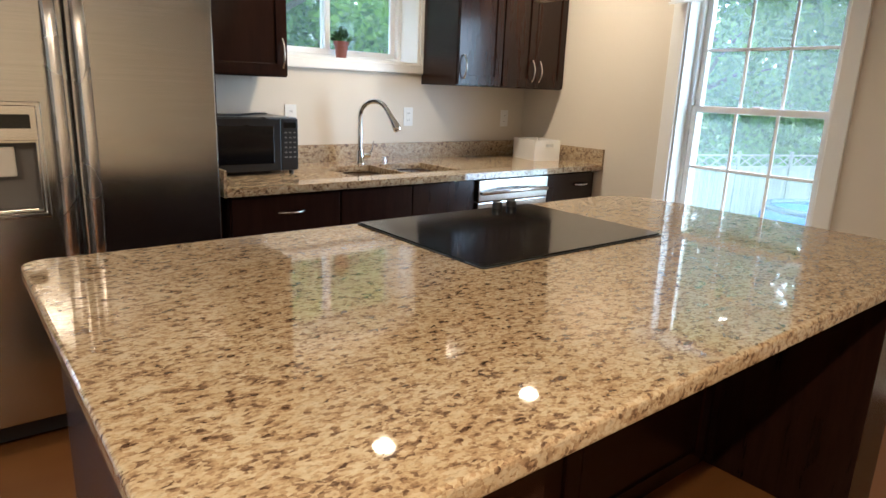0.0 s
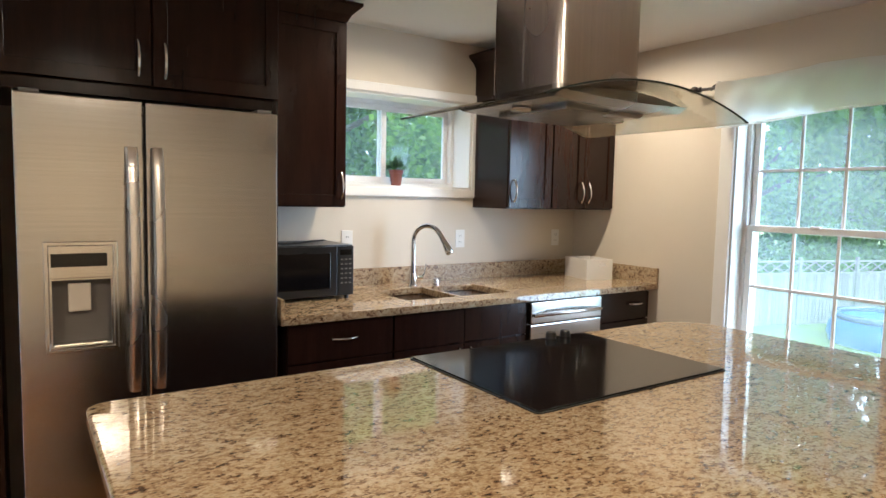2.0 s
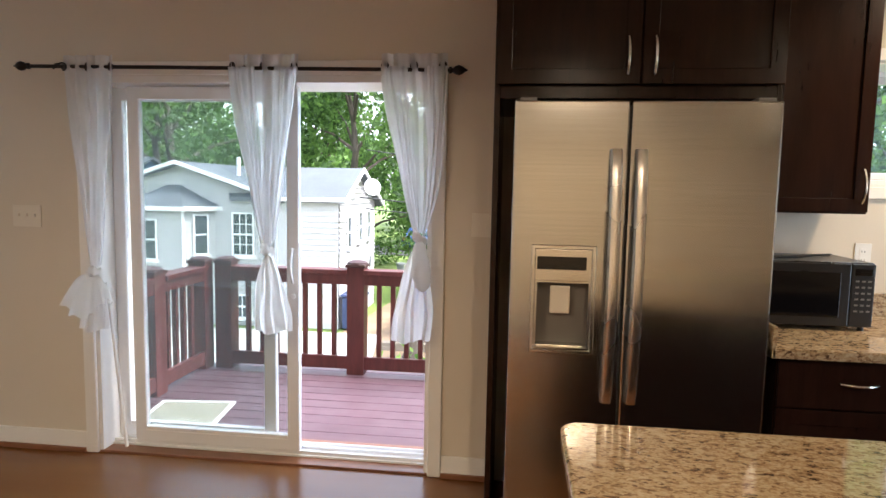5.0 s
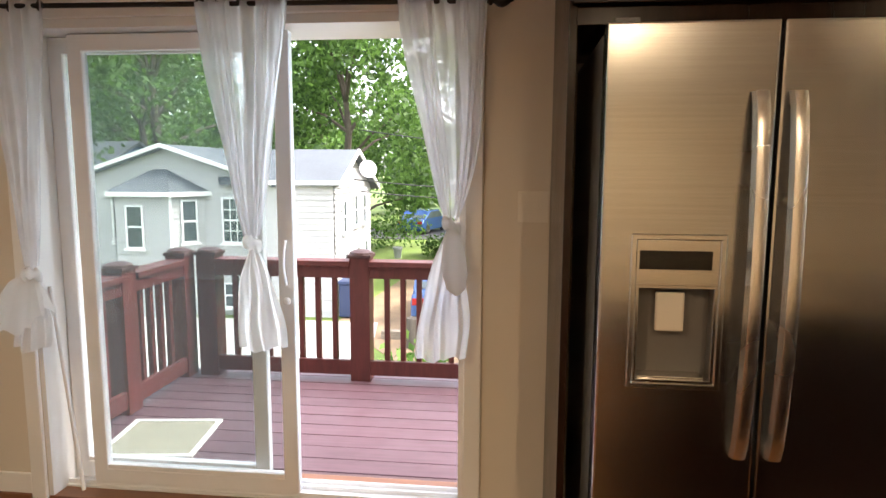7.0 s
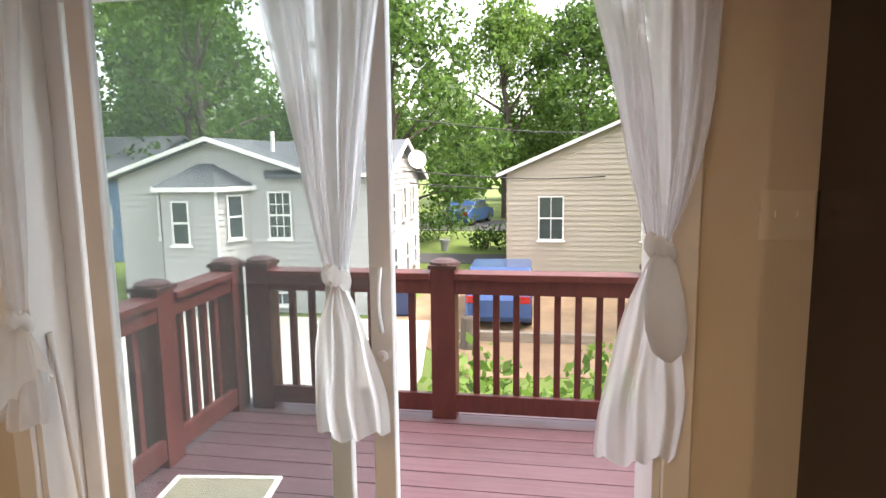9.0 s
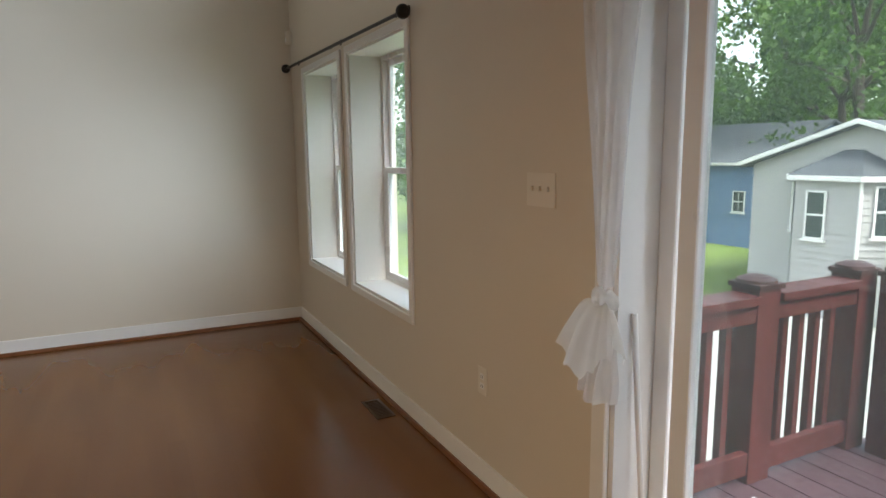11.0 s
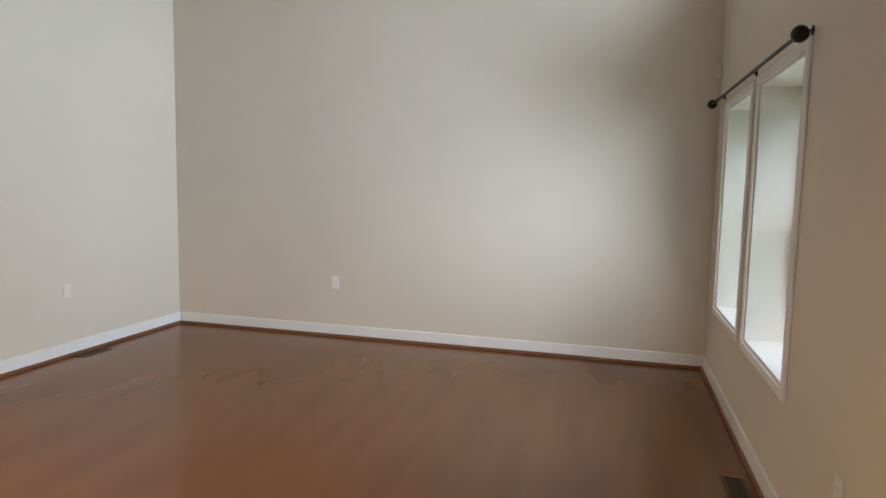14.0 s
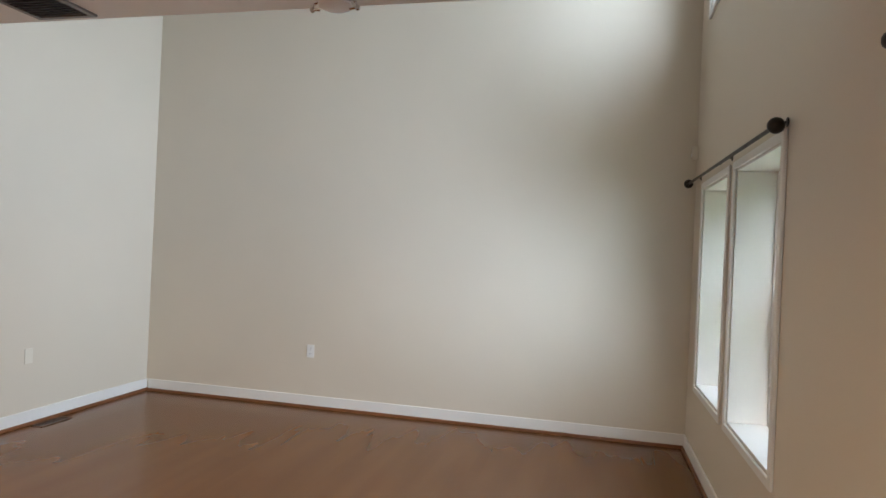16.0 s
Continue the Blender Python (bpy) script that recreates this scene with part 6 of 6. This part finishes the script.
# ---- fence and pool to the east ----
def fence_line(p, q, label):
    p, q = Vector((*p, G)), Vector((*q, G))
    d = (q - p)
    L, u = d.length, (q - p).normalized()
    ang = math.degrees(math.atan2(u.y, u.x))
    t = thing("fence", p, label, "fence")
    m = Matrix.Translation(p) @ Matrix.Rotation(radians(ang), 4, "Z")

    def put(name, lo, hi, bev=0.004):
        bm = box(lo, hi, bev)
        bmesh.ops.transform(bm, matrix=m, verts=bm.verts)
        return part(name, bm, FENCE, t)
    nb = int(L / 0.15)
    rn = random.Random(4)
    for k in range(nb):
        put("picket", (k * 0.15, 0.0, 0.03), (k * 0.15 + 0.142, 0.02, 1.72 + rn.uniform(-0.008, 0.008)), 0)
    put("rail", (0, 0.02, 0.35), (L, 0.06, 0.44))
    put("rail", (0, 0.02, 1.4), (L, 0.06, 1.49))
    put("rail", (0, -0.02, 1.73), (L, 0.04, 1.79))
    put("rail", (0, -0.02, 2.13), (L, 0.04, 2.19))
    for k in range(int(L / 2.4) + 1):
        put("post", (k * 2.4 - 0.05, -0.05, 0), (k * 2.4 + 0.05, 0.05, 2.3))
        if (k + 1) * 2.4 <= L:
            for j in range(4):
                a, b = k * 2.4 + 0.05 + 0.575 * j, k * 2.4 + 0.05 + 0.575 * (j + 1)
                for z0, z1 in ((1.79, 2.13), (2.13, 1.79)):
                    bm = tube([(a, 0.01, z0), (b, 0.01, z1)], 0.02, 4)
                    bmesh.ops.transform(bm, matrix=m, verts=bm.verts)
                    part("lattice_bar", bm, FENCE, t)
    return t


fence_line((15.0, 13.2), (30.0, 8.0), "weathered wooden privacy fence with a lattice top")
pl = thing("paddling_pool", (21.3, 7.9, G), "round inflatable blue swimming pool on the grass", "pool")
part("wall", lathe([(1.55, 0.0), (1.62, 0.25), (1.58, 0.55), (1.45, 0.76)], (21.3, 7.9, G), (0, 0, 1), 40), POOLBLUE, pl, smooth=True)
bm = bmesh.new()
nn = 44
rings = []
for i in range(nn):
    a = 2 * math.pi * i / nn
    rings.append([bm.verts.new((21.3 + (1.42 + 0.11 * math.cos(q)) * math.cos(a), 7.9 + (1.42 + 0.11 * math.cos(q)) * math.sin(a), G + 0.80 + 0.10 * math.sin(q))) for q in (2 * math.pi * k / 10 for k in range(10))])
for i in range(nn):
    r0, r1 = rings[i], rings[(i + 1) % nn]
    for k in range(10):
        bm.faces.new((r0[k], r1[k], r1[(k + 1) % 10], r0[(k + 1) % 10]))
part("rim", bm, CARSILVER, pl, "pale inflated ring", True)


# ---- vehicles, bin, cables ----
def car(at, rz, paint, label, L=4.4, Wd=1.75, H=1.45):
    t = thing("car", at, label, "car")
    m = pose(*at, 0, 0, rz)

    def tr(bm):
        bmesh.ops.transform(bm, matrix=m, verts=bm.verts)
        return bm
    side = [(-L / 2, 0.35), (-L / 2, 0.75), (-L / 2 + 0.15, 0.92), (-L / 2 + 0.5, 0.97), (-L * 0.22, H), (L * 0.12, H), (L * 0.28, 0.98), (L / 2 - 0.2, 0.85), (L / 2, 0.65), (L / 2, 0.3), (L / 2 - 0.1, 0.22), (-L / 2 + 0.1, 0.22)]
    body = part("body", tr(prism(side, -Wd / 2, Wd / 2, 1, 0.07)), paint, t)
    glass = [(-L / 2 + 0.58, 0.99), (-L * 0.22 + 0.03, H - 0.07), (L * 0.115, H - 0.07), (L * 0.255, 0.99)]
    part("side_window", tr(prism(glass, -Wd / 2 - 0.006, -Wd / 2 + 0.01, 1)), DARKPANE, body)
    part("side_window", tr(prism(glass, Wd / 2 - 0.01, Wd / 2 + 0.006, 1)), DARKPANE, body)
    for x, a, b in ((-L / 2 + 0.30, (-L / 2 + 0.53, 0.99), (-L * 0.22 - 0.03, H - 0.05)), (L * 0.2, (L * 0.27, 1.0), (L * 0.13, H - 0.05))):
        own = bmesh.new()
        n_ = Vector((b[1] - a[1], 0, -(b[0] - a[0]))).normalized() * (0.012 if x > 0 else -0.012)
        q = [own.verts.new(Vector(p) + n_) for p in ((a[0], -Wd / 2 + 0.12, a[1]), (a[0], Wd / 2 - 0.12, a[1]), (b[0], Wd / 2 - 0.18, b[1]), (b[0], -Wd / 2 + 0.18, b[1]))]
        own.faces.new(q)
        part("windscreen", tr(own), DARKPANE, body)
    for sx in (-1, 1):
        for sy in (-1, 1):
            c = (sx * L * 0.31, sy * (Wd / 2 - 0.09), 0.32)
            wh = part("wheel", tr(lathe([(0.20, -0.11), (0.32, -0.10), (0.33, 0), (0.32, 0.10), (0.20, 0.11)], c, (0, 1, 0), 20)), TYRE, t)
            part("rim", tr(lathe([(0.20, -0.112), (0.06, -0.10), (0.06, 0.10), (0.20, 0.112)], c, (0, 1, 0), 16)), NICKEL, wh)
    for sy in (-1, 1):
        part("tail_lamp", tr(box((-L / 2 - 0.012, sy * Wd * 0.38 - 0.15, 0.68), (-L / 2 + 0.05, sy * Wd * 0.38 + 0.15, 0.85), 0.01)), REDLAMP, t)
        part("headlamp", tr(box((L / 2 - 0.12, sy * Wd * 0.36 - 0.16, 0.62), (L / 2 + 0.01, sy * Wd * 0.36 + 0.16, 0.76), 0.02)), PLASTIC, t)
    return t


car((-1.8, 18.1, G + 0.02), 92, CARSILVER, "blue parked car with red tail lamps", 3.9, 1.55, 1.35)
car((-5.7, 41.4, G + 0.03), 75, CARBLUE, "dark blue car parked on the far street", 4.4)
solid("lane", box((-30, 25.8, G - 0.1), (-1.0, 28.3, G + 0.02)), ASPHALT, "narrow grey lane between the houses and the lawn", "road", kind="structure")
solid("retaining_timber", box((-3.1, 15.4, G), (0.6, 15.6, G + 0.22), 0.02), TIMBER, "pale weathered timber edging the soil bed", "timber", (-1.2, 15.5, G))
solid("tree_stump", lathe([(0.24, 0), (0.19, 0.12), (0.17, 0.62), (0.15, 0.66), (0.0, 0.67)], (-2.25, 14.9, G + 0.02), (0, 0, 1), 14), BARK, "brown cut tree stump in the soil bed", "stump", (-2.25, 14.9, G), smooth=True)
solid("planter", lathe([(0.15, 0), (0.20, 0.42), (0.24, 0.43), (0.24, 0.52), (0.20, 0.52), (0.18, 0.45)], (-5.2, 29.2, G), (0, 0, 1), 18), PLANTER, "grey tapered planter at the edge of the lawn", "planter", (-5.2, 29.2, G), smooth=True)
bn = thing("trash_bin", (-4.35, 17.6, G), "dark blue plastic wheeled bin by the house", "bin")
part("bin_body", prism([(-4.650, 17.3), (-4.050, 17.3), (-4.050, 17.9), (-4.650, 17.9)], G + 0.05, G + 0.95, 2, 0.04), BIN, bn)
part("lid", prism([(-4.690, 17.25), (-4.010, 17.25), (-4.010, 17.94), (-4.690, 17.94)], G + 0.96, G + 1.04, 2, 0.02), BIN, bn)
for x in (-4.600, -4.100):
    part("wheel", lathe([(0.1, -0.03), (0.1, 0.03)], (x, 17.85, G + 0.1), (1, 0, 0), 14), TYRE, bn)
for k, (z0, z1) in enumerate(((1.15, 0.9), (0.75, 0.5), (2.7, 2.3))):
    p, q = Vector((-5.0, HF + 2.0 + k, z0)), Vector((6.0, 24.0 + 2 * k, z1 + 0.6))
    pts = [p.lerp(q, f / 14) - Vector((0, 0, 0.5 * math.sin(math.pi * f / 14))) for f in range(15)]
    solid("overhead_cable", tube(pts, 0.018, 6), WIRE, "black overhead cable between the houses", "cable", tuple(p))
dish = thing("satellite_dish", (-4.55, HF + 2.1, 1.6), "white round satellite dish on the gable", "satellite dish")
part("dish", lathe([(0.02, 0), (0.2, 0.03), (0.26, 0.08), (0.25, 0.085), (0.0, 0.03)], (-4.22, HF + 1.5, 1.42), (0.5, -0.8, 0.25), 20), TRIM, dish)
part("arm", tube([(-4.75, HF + 1.75, 1.5), (-4.22, HF + 1.5, 1.42)], 0.02, 8), NICKEL, dish)

# ---- floor boards ----
fl = thing("floor", (-1.2, 1.0, 0.0), "glossy reddish oak strip floor", "floor", kind="structure")
PITCH, rnd = 0.083, random.Random(8)
meshes = {}
rest = bmesh.new()
count = 0
y = S
row = 0
while y < N - 0.004:
    w = min(PITCH, N - y)
    x = W - rnd.uniform(0, 0.9)
    while x < E:
        L = rnd.choice((0.7, 1.0, 1.3))
        a, b = max(x, W), min(x + L, E)
        if b - a > 0.02:
            near = -3.9 < (a + b) / 2 < 0.3 and y > 0.9 and count < 300
            if near and a == x and b == x + L and w > 0.08:
                if L not in meshes:
                    bm = box((0, 0, -0.02), (L, PITCH, 0), 0)
                    me = bpy.data.meshes.new("board")
                    bm.to_mesh(me)
                    bm.free()
                    me.materials.append(OAK)
                    meshes[L] = me
                o = new("board", meshes[L])
                o.parent = fl
                o.location = (x - fl.location.x, y - fl.location.y, 0.0)
                count += 1
            else:
                z = 0.0
                vs = [rest.verts.new(p) for p in ((a, y, z), (b, y, z), (b, y + w, z), (a, y + w, z), (a, y, z - 0.02), (b, y, z - 0.02), (b, y + w, z - 0.02), (a, y + w, z - 0.02))]
                for q in ((0, 1, 2, 3), (0, 4, 5, 1), (1, 5, 6, 2), (2, 6, 7, 3), (3, 7, 4, 0)):
                    rest.faces.new([vs[i] for i in q])
        x += L
    y += PITCH
fb = part("boards", rest, OAK, fl)
tagged(fb, kind="stuff")
